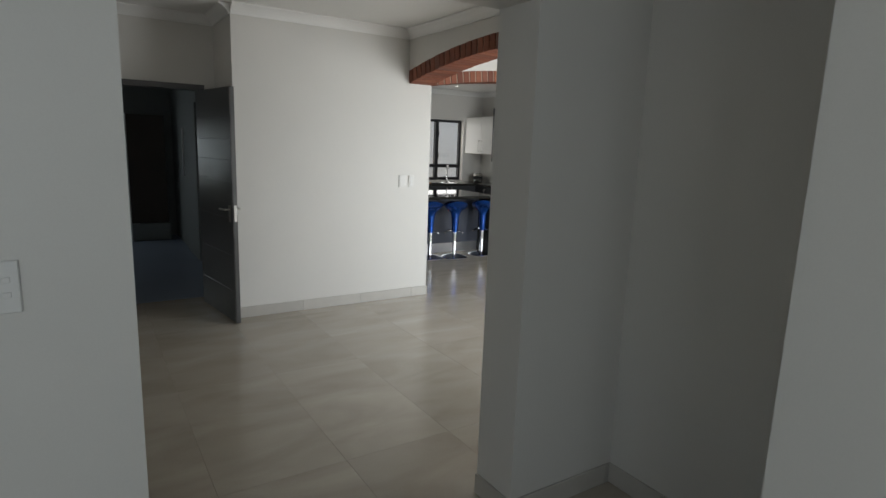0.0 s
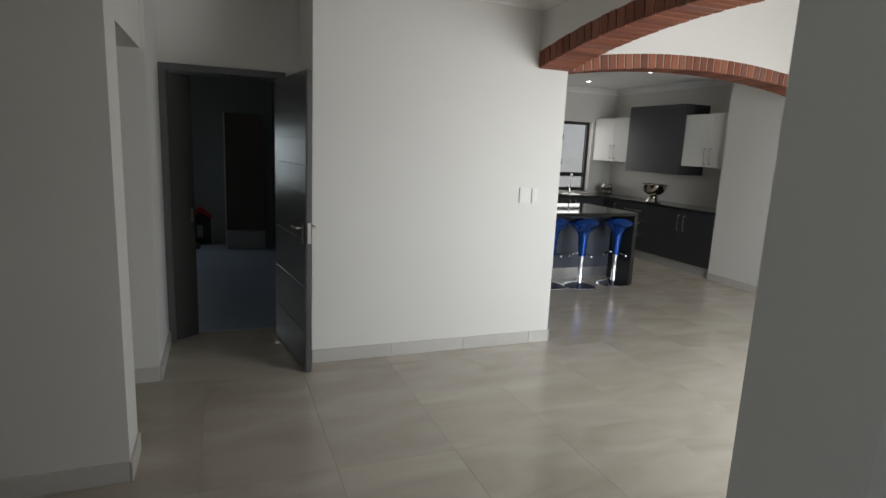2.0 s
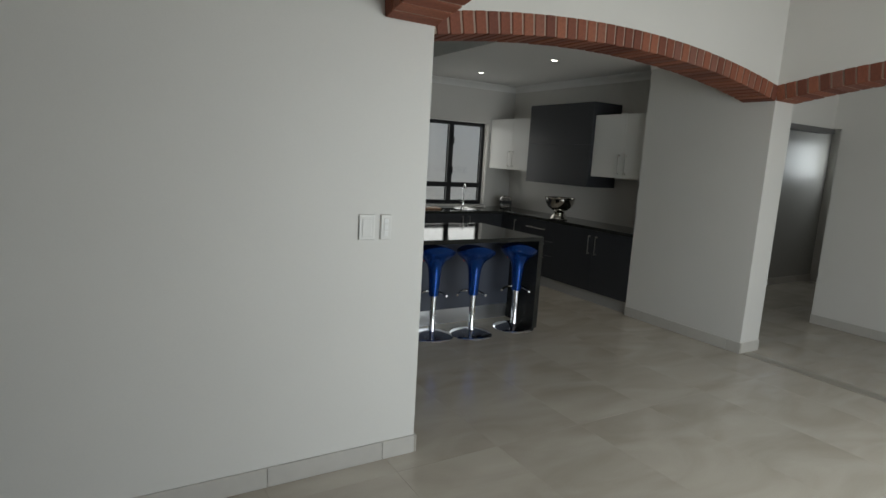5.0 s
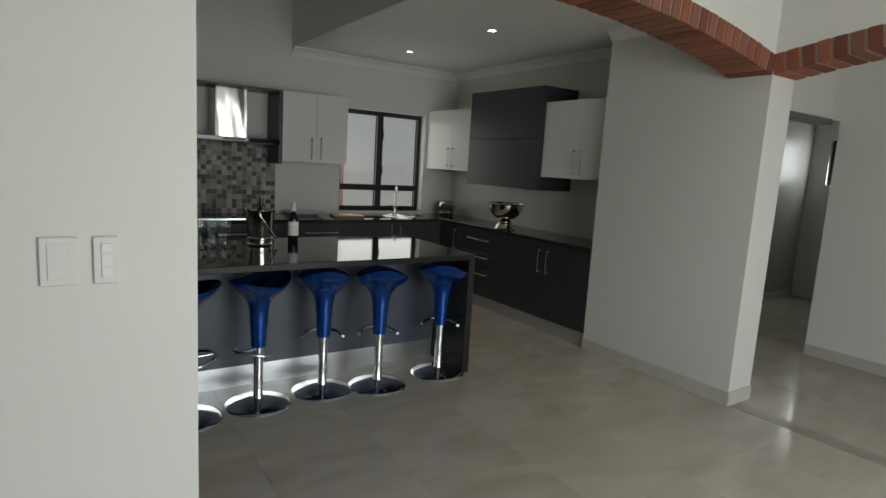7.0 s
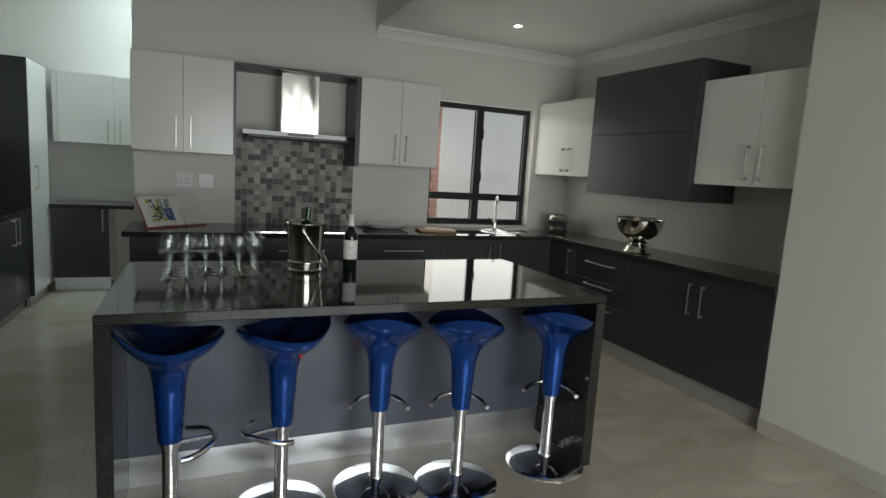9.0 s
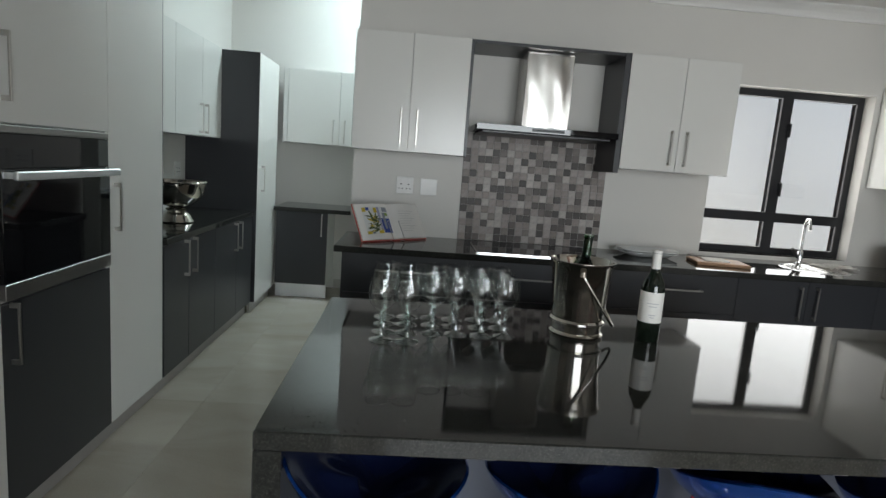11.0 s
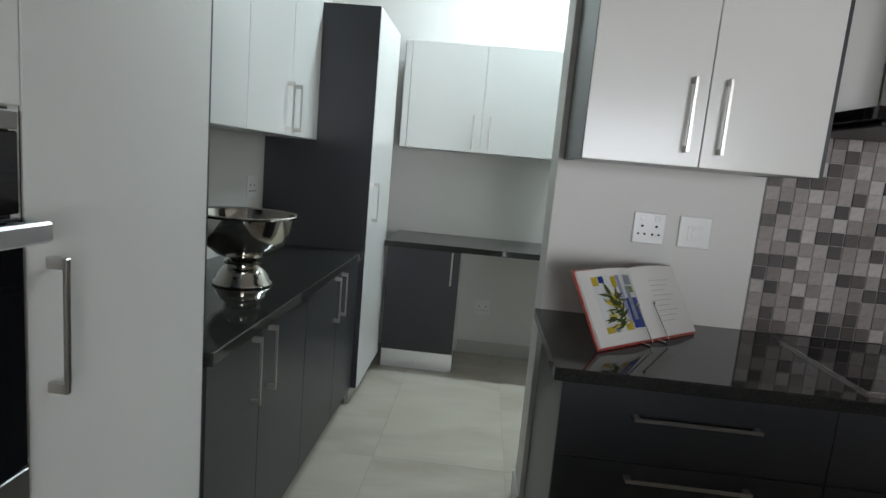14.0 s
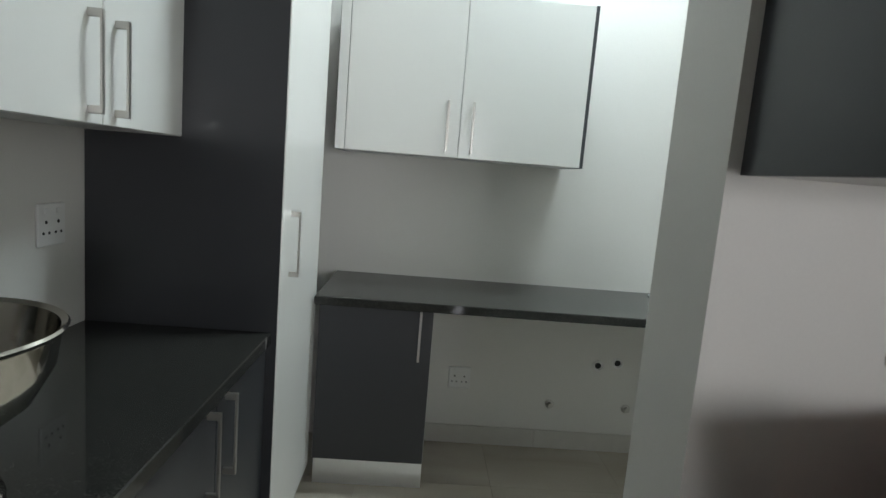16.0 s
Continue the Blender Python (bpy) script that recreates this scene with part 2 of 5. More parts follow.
MOSAIC = piece_material("mosaic_tile", [(0.0, (0.03, 0.022, 0.019)), (0.22, (0.062, 0.047, 0.041)), (0.36, (0.19, 0.158, 0.142)), (0.7, (0.32, 0.275, 0.253)), (1.0, (0.49, 0.445, 0.42))], 0.5, 50, 0.12)
OUTWALL = paint("white_boundary_wall", (0.66, 0.65, 0.635), 0.8, 0.03)
OUTGROUND = paint("paving", (0.34, 0.33, 0.31), 0.85, 0.1)
# Clay brick whose colour is paled to hold the overexposure outdoors.
OUTBRICK = piece_material("brick_paled_by_glare", [(0.0, (0.46, 0.24, 0.19)), (0.5, (0.56, 0.33, 0.27)), (1.0, (0.50, 0.30, 0.25))], 0.8, 70, 0.5)
LAMPGLOW = glow("lamp_glow", (1.0, 0.93, 0.82), 14)


# ---- building helpers ----
ORIGIN = {}


def box(bm, x0, x1, y0, y1, z0, z1, bevel=0.0):
    vs = [bm.verts.new((x, y, z)) for z in (z0, z1) for y in (y0, y1) for x in (x0, x1)]
    fs = [bm.faces.new([vs[i] for i in f]) for f in ((0, 2, 3, 1), (4, 5, 7, 6), (0, 1, 5, 4), (2, 6, 7, 3), (0, 4, 6, 2), (1, 3, 7, 5))]
    if bevel:
        es = list({e for f in fs for e in f.edges})
        bmesh.ops.bevel(bm, geom=es, offset=bevel, segments=1, affect="EDGES")
    return bm


def boxes(*dims, bevel=0.0):
    bm = bmesh.new()
    for d in dims:
        box(bm, *d, bevel=bevel)
    return bm


def lathe(bm, profile, n=24, x=0.0, y=0.0, close=False):
    rings = []
    for r, z in profile:
        if r < 1e-6:
            rings.append([bm.verts.new((x, y, z))])
        else:
            rings.append([bm.verts.new((x + r * math.cos(2 * math.pi * i / n), y + r * math.sin(2 * math.pi * i / n), z)) for i in range(n)])
    for a, b in zip(rings, rings[1:]):
        for i in range(n):
            j = (i + 1) % n
            q = [a[i % len(a)], a[j % len(a)], b[j % len(b)], b[i % len(b)]]
            q = [v for k, v in enumerate(q) if v not in q[:k]]
            if len(q) > 2:
                bm.faces.new(q)
    return bm


def tube(bm, pts, r, n=10, caps=True):
    pts = [Vector(p) for p in pts]
    rings, up = [], Vector((0, 0, 1))
    for i, p in enumerate(pts):
        d = (pts[min(i + 1, len(pts) - 1)] - pts[max(i - 1, 0)]).normalized()
        side = d.cross(up)
        if side.length < 1e-3:
            side = d.cross(Vector((0, 1, 0)))
        side.normalize()
        top = side.cross(d)
        rings.append([bm.verts.new(p + r * (math.cos(2 * math.pi * k / n) * side + math.sin(2 * math.pi * k / n) * top)) for k in range(n)])
    for a, b in zip(rings, rings[1:]):
        for k in range(n):
            bm.faces.new((a[k], a[(k + 1) % n], b[(k + 1) % n], b[k]))
    if caps:
        bm.faces.new(rings[0][::-1])
        bm.faces.new(rings[-1])
    return bm


def mesh_of(name, bm, mat, smooth=False):
    bmesh.ops.recalc_face_normals(bm, faces=bm.faces)
    me = bpy.data.meshes.new(name)
    bm.to_mesh(me)
    bm.free()
    me.materials.append(mat)
    if smooth:
        me.shade_smooth()
        me.set_sharp_from_angle(angle=radians(38))
    return me


def thing(name, at, label="", category="", group="", kind="", rz=0.0):
    ob = new(name)
    ob.empty_display_size = 0.05
    ob.location, ob.rotation_euler = at, (0, 0, radians(rz))
    return tagged(ob, label, category, group, kind)


def part(name, bm, mat, parent, label="", smooth=False):
    """One mesh under a thing or a part, in that thing's own coordinates."""
    ob = new(name, mesh_of(name, bm, mat, smooth))
    ob.parent = parent
    return tagged(ob, label)


def piece(name, me, parent, at, rz=0.0):
    ob = new(name, me)
    ob.parent, ob.location, ob.rotation_euler = parent, at, (0, 0, rz)
    return ob


def solo(name, bm, mat, label="", category="", kind="", smooth=False, group="", at=None):
    """A thing that is one mesh."""
    ob = new(name, mesh_of(name, bm, mat, smooth))
    if at:
        ob.location = at
    return tagged(ob, label, category, group, kind)


def structure(name, bm, mat, label, category):
    return solo(name, bm, mat, label, category, "structure")


# ---- large structure ----
H1, HK, HC, HH = 2.74, 2.70, 3.55, 3.45
YN, XE = 8.88, 7.45          # kitchen wall behind the hood, kitchen wall with the corner units
PX0, PX1, PY0, PY1 = 6.925, 7.21, 4.60, 5.93
AY0, AY1 = 4.60, 4.88        # arch wall between hall and kitchen
AX0, AX1 = 3.175, 3.44        # arch wall between first room and hall
SPRING, RISE, RING = 2.228, 0.177, 0.126


def wall(name, label, *dims, mat=None):
    return structure(name, boxes(*dims), mat or WALL, label, "wall")


wall("wall_start_west", "plain painted wall closing the first room", (-1.75, -1.6, -2.8, -2.3, 0, H1), (-1.75, -1.6, -0.9, 0.726, 0, H1), (-1.75, -1.6, -2.3, -0.9, 0, 0.85), (-1.75, -1.6, -2.3, -0.9, 2.15, H1))
wall("wall_start_south", "plain painted wall behind the start", (-1.75, 2.7, -2.95, -2.8, 0, H1))
wall("wall_start_east", "grey-painted wall beside a recess", (1.63, 2.7, -2.8, -0.285, 0, H1))
wall("wall_recess", "grey-painted back wall of a shallow recess", (2.44, 2.7, -0.285, 0.82, 0, H1))
wall("wall_first_opening", "painted wall with a wide square opening under a lintel", (-1.75, 0.394, 0.726, 0.94, 0, H1), (0.394, 1.80, 0.87, 1.07, 2.19, H1), (1.80, 3.19, 0.82, 1.07, 0, H1))
wall("wall_room_west", "plain painted wall closing the room on its far side", (-1.75, -1.6, 0.94, 3.08, 0, H1))
wall("wall_room_nib", "beige-grey painted wall with a side doorway", (-1.75, 0.43, 3.08, 3.36, 0, H1), (0.20, 0.43, 3.36, 4.26, 2.10, H1), (0.20, 0.456, 4.26, 5.03, 0, H1))
wall("wall_store_door", "painted wall above and beside a dark double door", (-1.75, 0.456, 5.03, 5.2, 0, H1), (0.456, 1.345, 5.03, 5.2, 2.11, H1), (1.345, 2.3, 5.03, 5.2, 0, H1))
wall("wall_switches", "smooth off-white wall block with two switch plates", (1.448, AX1, 4.315, 4.53, 0, H1), (1.448, 1.62, 4.53, 5.03, 0, H1), (1.62, AX1, 4.53, AY1, SPRING - 0.02, H1), (1.448, AX1, 4.315, AY1, H1, HC), (2.2, 2.40, 4.53, AY1, 0, SPRING - 0.02))
wall("wall_kitchen_west", "painted wall beside the tall oven unit", (2.2, 2.40, AY1, 6.745, 0, HH), (1.62, 1.82, 5.2, 11.1, 0, HH), (1.82, 2.2, 6.53, 6.745, 0, HH))
wall("wall_kitchen_north", "off-white kitchen wall with a window opening behind the hood", (3.307, 5.85, YN, YN + 0.22, 0, HH), (5.85, 6.99, YN, YN + 0.22, 0, 0.93), (5.85, 6.99, YN, YN + 0.22, 2.13, HH), (6.99, XE + 0.2, YN, YN + 0.22, 0, HH))
wall("wall_kitchen_east", "off-white kitchen wall behind the corner units", (XE, XE + 0.2, PY1, YN, 0, HH))
wall("wall_pier", "off-white wall pier between kitchen and passage", (PX0, PX1, PY0, PY1, 0, HH), (PX1, XE + 0.2, PY1 - 0.15, PY1, 0, HH))
wall("wall_pantry_back", "pale wall behind the pantry worktop", (1.62, 5.5, 10.94, 11.1, 0, HH))
wall("wall_pantry_east", "plain pale wall closing the pantry", (5.3, 5.5, 9.1, 10.94, 0, HH))
wall("wall_hall_south", "painted hall wall with a wide glazed opening", (AX1, 3.6, 0.87, 1.07, 0, HC), (6.6, 7.2, 0.87, 1.07, 0, HC), (3.6, 6.6, 0.87, 1.07, 2.65, HC))
wall("wall_passage_side", "beige painted passage wall", (8.82, 8.98, 0.87, 4.94, 0, H1))
wall("wall_passage_south", "painted wall closing the passage", (7.2, 8.98, 0.72, 0.87, 0, H1))
wall("wall_passage_head", "painted wall above the passage doorway", (7.2, 8.82, 5.02, 5.12, 2.14, H1), (8.98, 11.9, 4.82, 4.94, 0, H1), (8.82, 8.98, 4.94, 5.12, 2.14, H1))
wall("wall_passage_far", "darker grey, smoother wall at the end of the passage", (XE + 0.2, 11.9, 6.37, 6.5, 0, H1), mat=PASSAGE)
wall("wall_passage_end", "grey wall with a small high window", (11.65, 11.9, 4.94, 5.82, 0, H1), (11.65, 11.9, 6.15, 6.37, 0, H1), (11.65, 11.9, 5.82, 6.15, 0, 1.57), (11.65, 11.9, 5.82, 6.15, 2.16, H1))
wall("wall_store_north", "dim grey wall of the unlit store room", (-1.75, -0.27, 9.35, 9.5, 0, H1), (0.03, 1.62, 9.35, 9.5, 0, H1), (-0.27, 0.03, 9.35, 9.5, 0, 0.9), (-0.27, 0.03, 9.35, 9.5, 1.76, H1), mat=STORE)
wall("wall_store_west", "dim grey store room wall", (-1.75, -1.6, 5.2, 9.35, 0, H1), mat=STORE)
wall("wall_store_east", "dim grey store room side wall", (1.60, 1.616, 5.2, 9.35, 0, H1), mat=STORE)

structure("ceiling_rooms", boxes((-1.75, AX0, -2.95, 5.2, H1, H1 + 0.1), (-1.75, 1.62, 5.2, 9.5, H1, H1 + 0.1)), CEIL, "plain white painted ceiling", "ceiling")
structure("ceiling_hall", boxes((AX0, 7.2, 0.87, AY1, HC, HC + 0.1)), CEIL, "high plain white hall ceiling", "ceiling")
structure("ceiling_kitchen", boxes((5.25, XE + 0.2, AY1, YN + 0.2, HK, HH), (1.6, 5.25, AY1, 11.1, HH, HH + 0.1), (5.25, 5.5, YN + 0.2, 11.1, HH, HH + 0.1)), CEIL, "white kitchen ceiling stepping down over the window side", "ceiling")
structure("ceiling_passage", boxes((7.2, 11.9, 0.72, 5.92, H1, H1 + 0.1), (XE + 0.2, 11.9, 5.92, 6.5, H1, H1 + 0.1)), CEIL, "plain white passage ceiling", "ceiling")


def cornice(name, runs):
    """Coved cornice along straight runs: (x0, y0, x1, y1, inward x, inward y, height)."""
    bm = bmesh.new()
    prof = [(0, -0.085), (0.012, -0.085), (0.016, -0.07), (0.03, -0.05), (0.055, -0.028), (0.075, -0.018), (0.085, -0.012), (0.085, 0), (0, 0)]
    for x0, y0, x1, y1, nx, ny, h in runs:
        a = [bm.verts.new((x0 + nx * d, y0 + ny * d, h + z)) for d, z in prof]
        b = [bm.verts.new((x1 + nx * d, y1 + ny * d, h + z)) for d, z in prof]
        for i in range(len(prof)):
            j = (i + 1) % len(prof)
            bm.faces.new((a[i], a[j], b[j], b[i]))
        bm.faces.new(a)
        bm.faces.new(b[::-1])
    return structure(name, bm, CORNICE, "white coved plaster cornice under the ceiling", "cornice")


cornice("trim_cornice_room", [(1.448, 4.313, AX0, 4.313, 0, -1, H1 - 0.001), (AX0 - 0.002, 4.313, AX0 - 0.002, 1.07, -1, 0, H1 - 0.001), (0.456, 5.028, 1.448, 5.028, 0, -1, H1 - 0.001), (0.458, 5.03, 0.458, 3.1, 1, 0, H1 - 0.001), (1.446, 5.03, 1.446, 4.315, -1, 0, H1 - 0.001)])
cornice("trim_cornice_kitchen", [(5.25, YN - 0.002, XE, YN - 0.002, 0, -1, HK - 0.001), (XE - 0.002, YN, XE - 0.002, PY1, -1, 0, HK - 0.001), (PX0 - 0.002, PY1, PX0 - 0.002, AY1, -1, 0, HK - 0.001)])


# ---- brick arches ----
def arch_z(s, span):
    """Height of the soffit at s along the span: a flat segmental arc."""
    R = (span * span / 4 + RISE * RISE) / (2 * RISE)
    return SPRING + RISE - R + math.sqrt(max(R * R - (s - span / 2) ** 2, 0))


def arch(name, x, y, along, span, depth, top):
    """Wall over a segmental arch with a ring of clay bricks. along: 'x' or 'y'; depth goes to the other axis."""
    def place(s, d, z):
        return (x + s, y + d, z) if along == "x" else (x + d, y + s, z)
    n = 40
    bm = bmesh.new()
    rows = []
    for i in range(n + 1):
        s = span * i / n
        z = arch_z(s, span) + RING
        rows.append([bm.verts.new(place(s, d, h)) for d, h in ((0, z), (depth, z), (depth, top), (0, top))])
    for a, b in zip(rows, rows[1:]):
        for k in range(4):
            bm.faces.new((a[k], b[k], b[(k + 1) % 4], a[(k + 1) % 4]))
    bm.faces.new(rows[0])
    bm.faces.new(rows[-1][::-1])
    head = structure(f"wall_over_{name}", bm, WALL, "off-white wall above a flat brick arch", "wall")
    ring = thing(f"{name}_ring", (0, 0, 0), "flat segmental arch ring of red-brown clay bricks", "brick arch", "brick arches", "structure")
    bm = bmesh.new()
    rows = []
    for i in range(n + 1):
        s = span * i / n
        z = arch_z(s, span)
        rows.append([bm.verts.new(place(s, d, h)) for d, h in ((0.006, z + 0.006), (depth - 0.006, z + 0.006), (depth - 0.006, z + RING), (0.006, z + RING))])
    for a, b in zip(rows, rows[1:]):
        for k in range(4):
            bm.faces.new((a[k], b[k], b[(k + 1) % 4], a[(k + 1) % 4]))
    part("mortar", bm, MORTAR, ring, "pinkish grey mortar bed")
    count = int(span / 0.083)
    step = span / count
    bricks = [mesh_of("brick", boxes((-0.0352, 0.0352, -0.003, depth + 0.003 + e, -0.002, RING - 0.001), bevel=0.004), BRICK) for e in (0, 0.003, 0.0015)]
    for i in range(count):
        s = (i + 0.5) * step
        slope = math.atan2(arch_z(s + 0.01, span) - arch_z(s - 0.01, span), 0.02)
        ob = new("brick", bricks[i % 3])
        ob.parent = ring
        p = place(s, 0, arch_z(s, span) + 0.001 * ((i * 7) % 3))
        if along == "x":
            ob.matrix_basis = Matrix.Translation(p) @ Matrix.Rotation(-slope, 4, "Y")
        else:
            ob.matrix_basis = Matrix.Translation(p) @ Matrix.Rotation(slope, 4, "X") @ Matrix.Rotation(radians(90), 4, "Z") @ Matrix.Translation((0, -depth, 0))
    return head


arch("arch_kitchen", AX1, AY0, "x", PX0 - AX1, AY1 - AY0, HC)
arch("arch_room", AX0, 1.07, "y", 4.315 - 1.07, AX1 - AX0, HC)
arch("arch_passage", PX0, 1.07, "y", PY0 - 1.07, PX1 - PX0, HC)
wall("wall_arch_corner", "off-white wall at the meeting of two arches", (PX0, PX1, PY0, AY1, HH, HC))


# ---- floor ----
structure("ground", boxes((-60, 70, -60, 70, -0.14, -0.06)), OUTGROUND, "grey paved ground around the house", "ground")
floor = structure("floor", boxes((-1.75, 2.2, -2.95, 5.2, -0.06, -0.004), (2.2, XE + 0.2, -2.95, 11.1, -0.06, -0.004), (1.62, 2.2, 5.2, 11.1, -0.06, -0.004), (XE + 0.2, 11.9, 0.72, 6.5, -0.06, -0.004)), GROUT, "large pale beige-grey polished porcelain floor tiles", "floor")
store_floor = structure("floor_store", boxes((-1.75, 1.60, 5.2, 9.35, -0.05, 0.002)), STORE_FLOOR, "dull blue-grey floor of the store room", "floor")


def skirting(name, *runs):
    """Skirting of cut floor tiles: (x0, y0, x1, y1, nx, ny)."""
    bm = bmesh.new()
    for x0, y0, x1, y1, nx, ny in runs:
        box(bm, min(x0, x1, x0 + nx * 0.008, x1 + nx * 0.008), max(x0, x1, x0 + nx * 0.008, x1 + nx * 0.008), min(y0, y1, y0 + ny * 0.008, y1 + ny * 0.008), max(y0, y1, y0 + ny * 0.008, y1 + ny * 0.008), -0.003, 0.098)
    base = structure(name, bm, GROUT, "skirting of cut beige-grey tiles along the wall", "skirting")
    for x0, y0, x1, y1, nx, ny in runs:
        length = math.hypot(x1 - x0, y1 - y0)
        ux, uy = (x1 - x0) / length, (y1 - y0) / length
        s = 0.0
        while s < length - 0.01:
            e = min(length, s + 0.6)
            a, b = s + 0.001, e - 0.001
            xs = sorted((x0 + nx * 0.0005, x0 + nx * 0.013) if nx else (x0 + ux * a, x0 + ux * b))
            ys = sorted((y0 + ny * 0.0005, y0 + ny * 0.013) if ny else (y0 + uy * a, y0 + uy * b))
            ob = new("skirting_tile", mesh_of("skirting_tile", boxes((xs[0], xs[-1], ys[0], ys[-1], 0.0, 0.1), bevel=0.002), SKIRT))
            ob.parent = base
            s = e
    return base


skirting("baseboard_switch_wall", (2.003 - 0.555, 4.315, AX1, 4.315, 0, -1), (AX1, 4.302, AX1, 4.53, 1, 0))
skirting("baseboard_nib", (0.43, 3.08, -1.6, 3.08, 0, -1), (0.43, 3.067, 0.43, 3.36, 1, 0), (0.456, 4.26, 0.456, 5.03, 1, 0), (0.456, 4.26, 0.22, 4.26, 0, -1))
skirting("baseboard_recess", (2.44, 0.82, 2.44, -0.285, -1, 0), (1.80, 0.82, 2.427, 0.82, 0, -1), (1.80, 0.807, 1.80, 1.07, -1, 0))
skirting("baseboard_pier", (PX0, PY1, PX0, PY0 - 0.013, -1, 0), (PX0, PY0, PX1, PY0, 0, -1))
skirting("baseboard_passage", (8.82, 4.94, 8.82, 1.0, -1, 0), (XE + 0.2, 6.37, 11.65, 6.37, 0, -1))
skirting("baseboard_pantry", (2.95, 10.94, 5.3, 10.94, 0, -1), (3.307, 8.88, 3.307, 9.1, -1, 0))
skirting("baseboard_first_opening", (0.394, 0.726, -1.6, 0.726, 0, -1), (0.394, 0.713, 0.394, 0.94, 1, 0))
skirting("baseboard_kitchen_west", (2.40, AY1, 2.40, 6.745, 1, 0))
threshold = structure("floor_threshold", boxes((PX0 + 0.02, PX0 + 0.15, 1.07, PY0, -0.003, 0.003)), paint("threshold_tile", (0.30, 0.27, 0.225), 0.35, 0.06, 60), "darker flush tile strip across the passage opening", "threshold")


# ---- built-in units ----
def pull(length):
    """Flat bow handle lying along x, standing off a front that faces -y."""
    bm = bmesh.new()
    box(bm, -length / 2, length / 2, -0.034, -0.027, -0.0055, 0.0055, 0.0015)
    for s in (-1, 1):
        box(bm, s * (length / 2 - 0.009) - 0.009, s * (length / 2 - 0.009) + 0.009, -0.0335, 0.0, -0.0053, 0.0053, 0.0015)
    return bm


PULLS = {n: mesh_of("handle", pull(n), NICKEL) for n in (0.22, 0.36)}


def add_pull(front, u, z, length, upright):
    ob = new("handle", PULLS[length])
    ob.parent, ob.location, ob.rotation_euler = front, (u, 0, z), (0, radians(90) if upright else 0, 0)
    return ob


def unit(name, at, rz, w, d, z0, z1, fronts, label, category="cabinet", body=None, plinth=0.0, sides=None, group="", plinth_mat=None):
    """A cabinet: carcass, fronts with handles, side panels, plinth. Its front faces local -y; at is the front's left corner.
    fronts: (u0, u1, z0, z1, material, handle (u, z, length, upright) or None, name)."""
    ob = thing(name, (at[0], at[1], 0), label, category, group, rz=rz)
    t = 0.018
    part("body", boxes((t, w - t, t + 0.003, d, z0 + 0.001, z1 - 0.001)), body or BODY, ob)
    for s, (a, b) in enumerate(((0, t), (w - t, w))):
        part("side_panel", boxes((a, b, 0.003, d, z0, z1), bevel=0.001), sides or CHAR, ob)
    for u0, u1, a, b, mat, grip, kind in fronts:
        door = part(kind, boxes((u0 + 0.0015, u1 - 0.0015, -0.001, t, a + 0.0015, b - 0.0015), bevel=0.0012), mat, ob)
        if grip:
            add_pull(door, *grip)
    if plinth:
        part("plinth", boxes((0.0, w, 0.045, 0.065, 0.0, plinth)), plinth_mat or PLINTH, ob)
    return ob


V, Hh = True, False
ZT, ZB = 0.86, 0.135     # top and bottom of the base fronts
# kitchen: run under the hood
FY = 8.30


def drawers(w, mat=None, grip=0.36):
    return [(0, w, a, b, mat or CHAR, (w / 2, zh, grip, Hh), "drawer_front") for a, b, zh in ((ZB, 0.42, 0.378), (0.42, 0.605, 0.562), (0.605, ZT, 0.752))]


for nm, x0, w in (("drawer_unit", 3.325, 0.775), ("drawer_unit", 4.10, 0.90), ("drawer_unit", 5.0, 0.83)):
    unit(nm, (x0, FY), 0, w, 0.57, ZB, ZT, drawers(w), "charcoal drawer unit with slim metal handles under a granite worktop", "drawer unit", CHAR, 0.135, group="kitchen base units")
unit("sink_unit", (5.83, FY), 0, 0.94, 0.57, ZB, ZT, [(0, 0.47, ZB, ZT, CHAR, (0.415, 0.71, 0.22, V), "door"), (0.47, 0.94, ZB, ZT, CHAR, (0.525, 0.71, 0.22, V), "door")], "charcoal two-door sink unit below the window", "cabinet", CHAR, 0.135, group="kitchen base units")
unit("corner_unit", (6.77, FY), 0, 0.16, 0.57, ZB, ZT, [(0, 0.16, ZB, ZT, CHAR, None, "filler_panel")], "narrow charcoal filler in the corner of the base units", "cabinet", CHAR, 0.135, group="kitchen base units")
# kitchen: run along the east wall, front facing -x
FX = 6.925
unit("corner_base_unit", (FX, 8.30), -90, 0.43, 0.52, ZB, ZT, [(0, 0.43, ZB, ZT, CHAR, (0.33, 0.70, 0.22, V), "door")], "charcoal one-door base unit in the corner", "cabinet", CHAR, 0.135, group="kitchen base units")
unit("drawer_unit", (FX, 7.87), -90, 0.68, 0.52, ZB, ZT, drawers(0.68), "charcoal drawer unit with slim metal handles beside the corner", "drawer unit", CHAR, 0.135, group="kitchen base units")
unit("base_unit", (FX, 7.19), -90, 1.255, 0.52, ZB, ZT, [(0, 0.69, ZB, ZT, CHAR, (0.635, 0.685, 0.22, V), "door"), (0.69, 1.255, ZB, ZT, CHAR, (0.745, 0.685, 0.22, V), "door")], "charcoal two-door base unit next to the wall pier", "cabinet", CHAR, 0.135, group="kitchen base units")
# wall units
WZ0, WZ1 = 1.478, 2.192


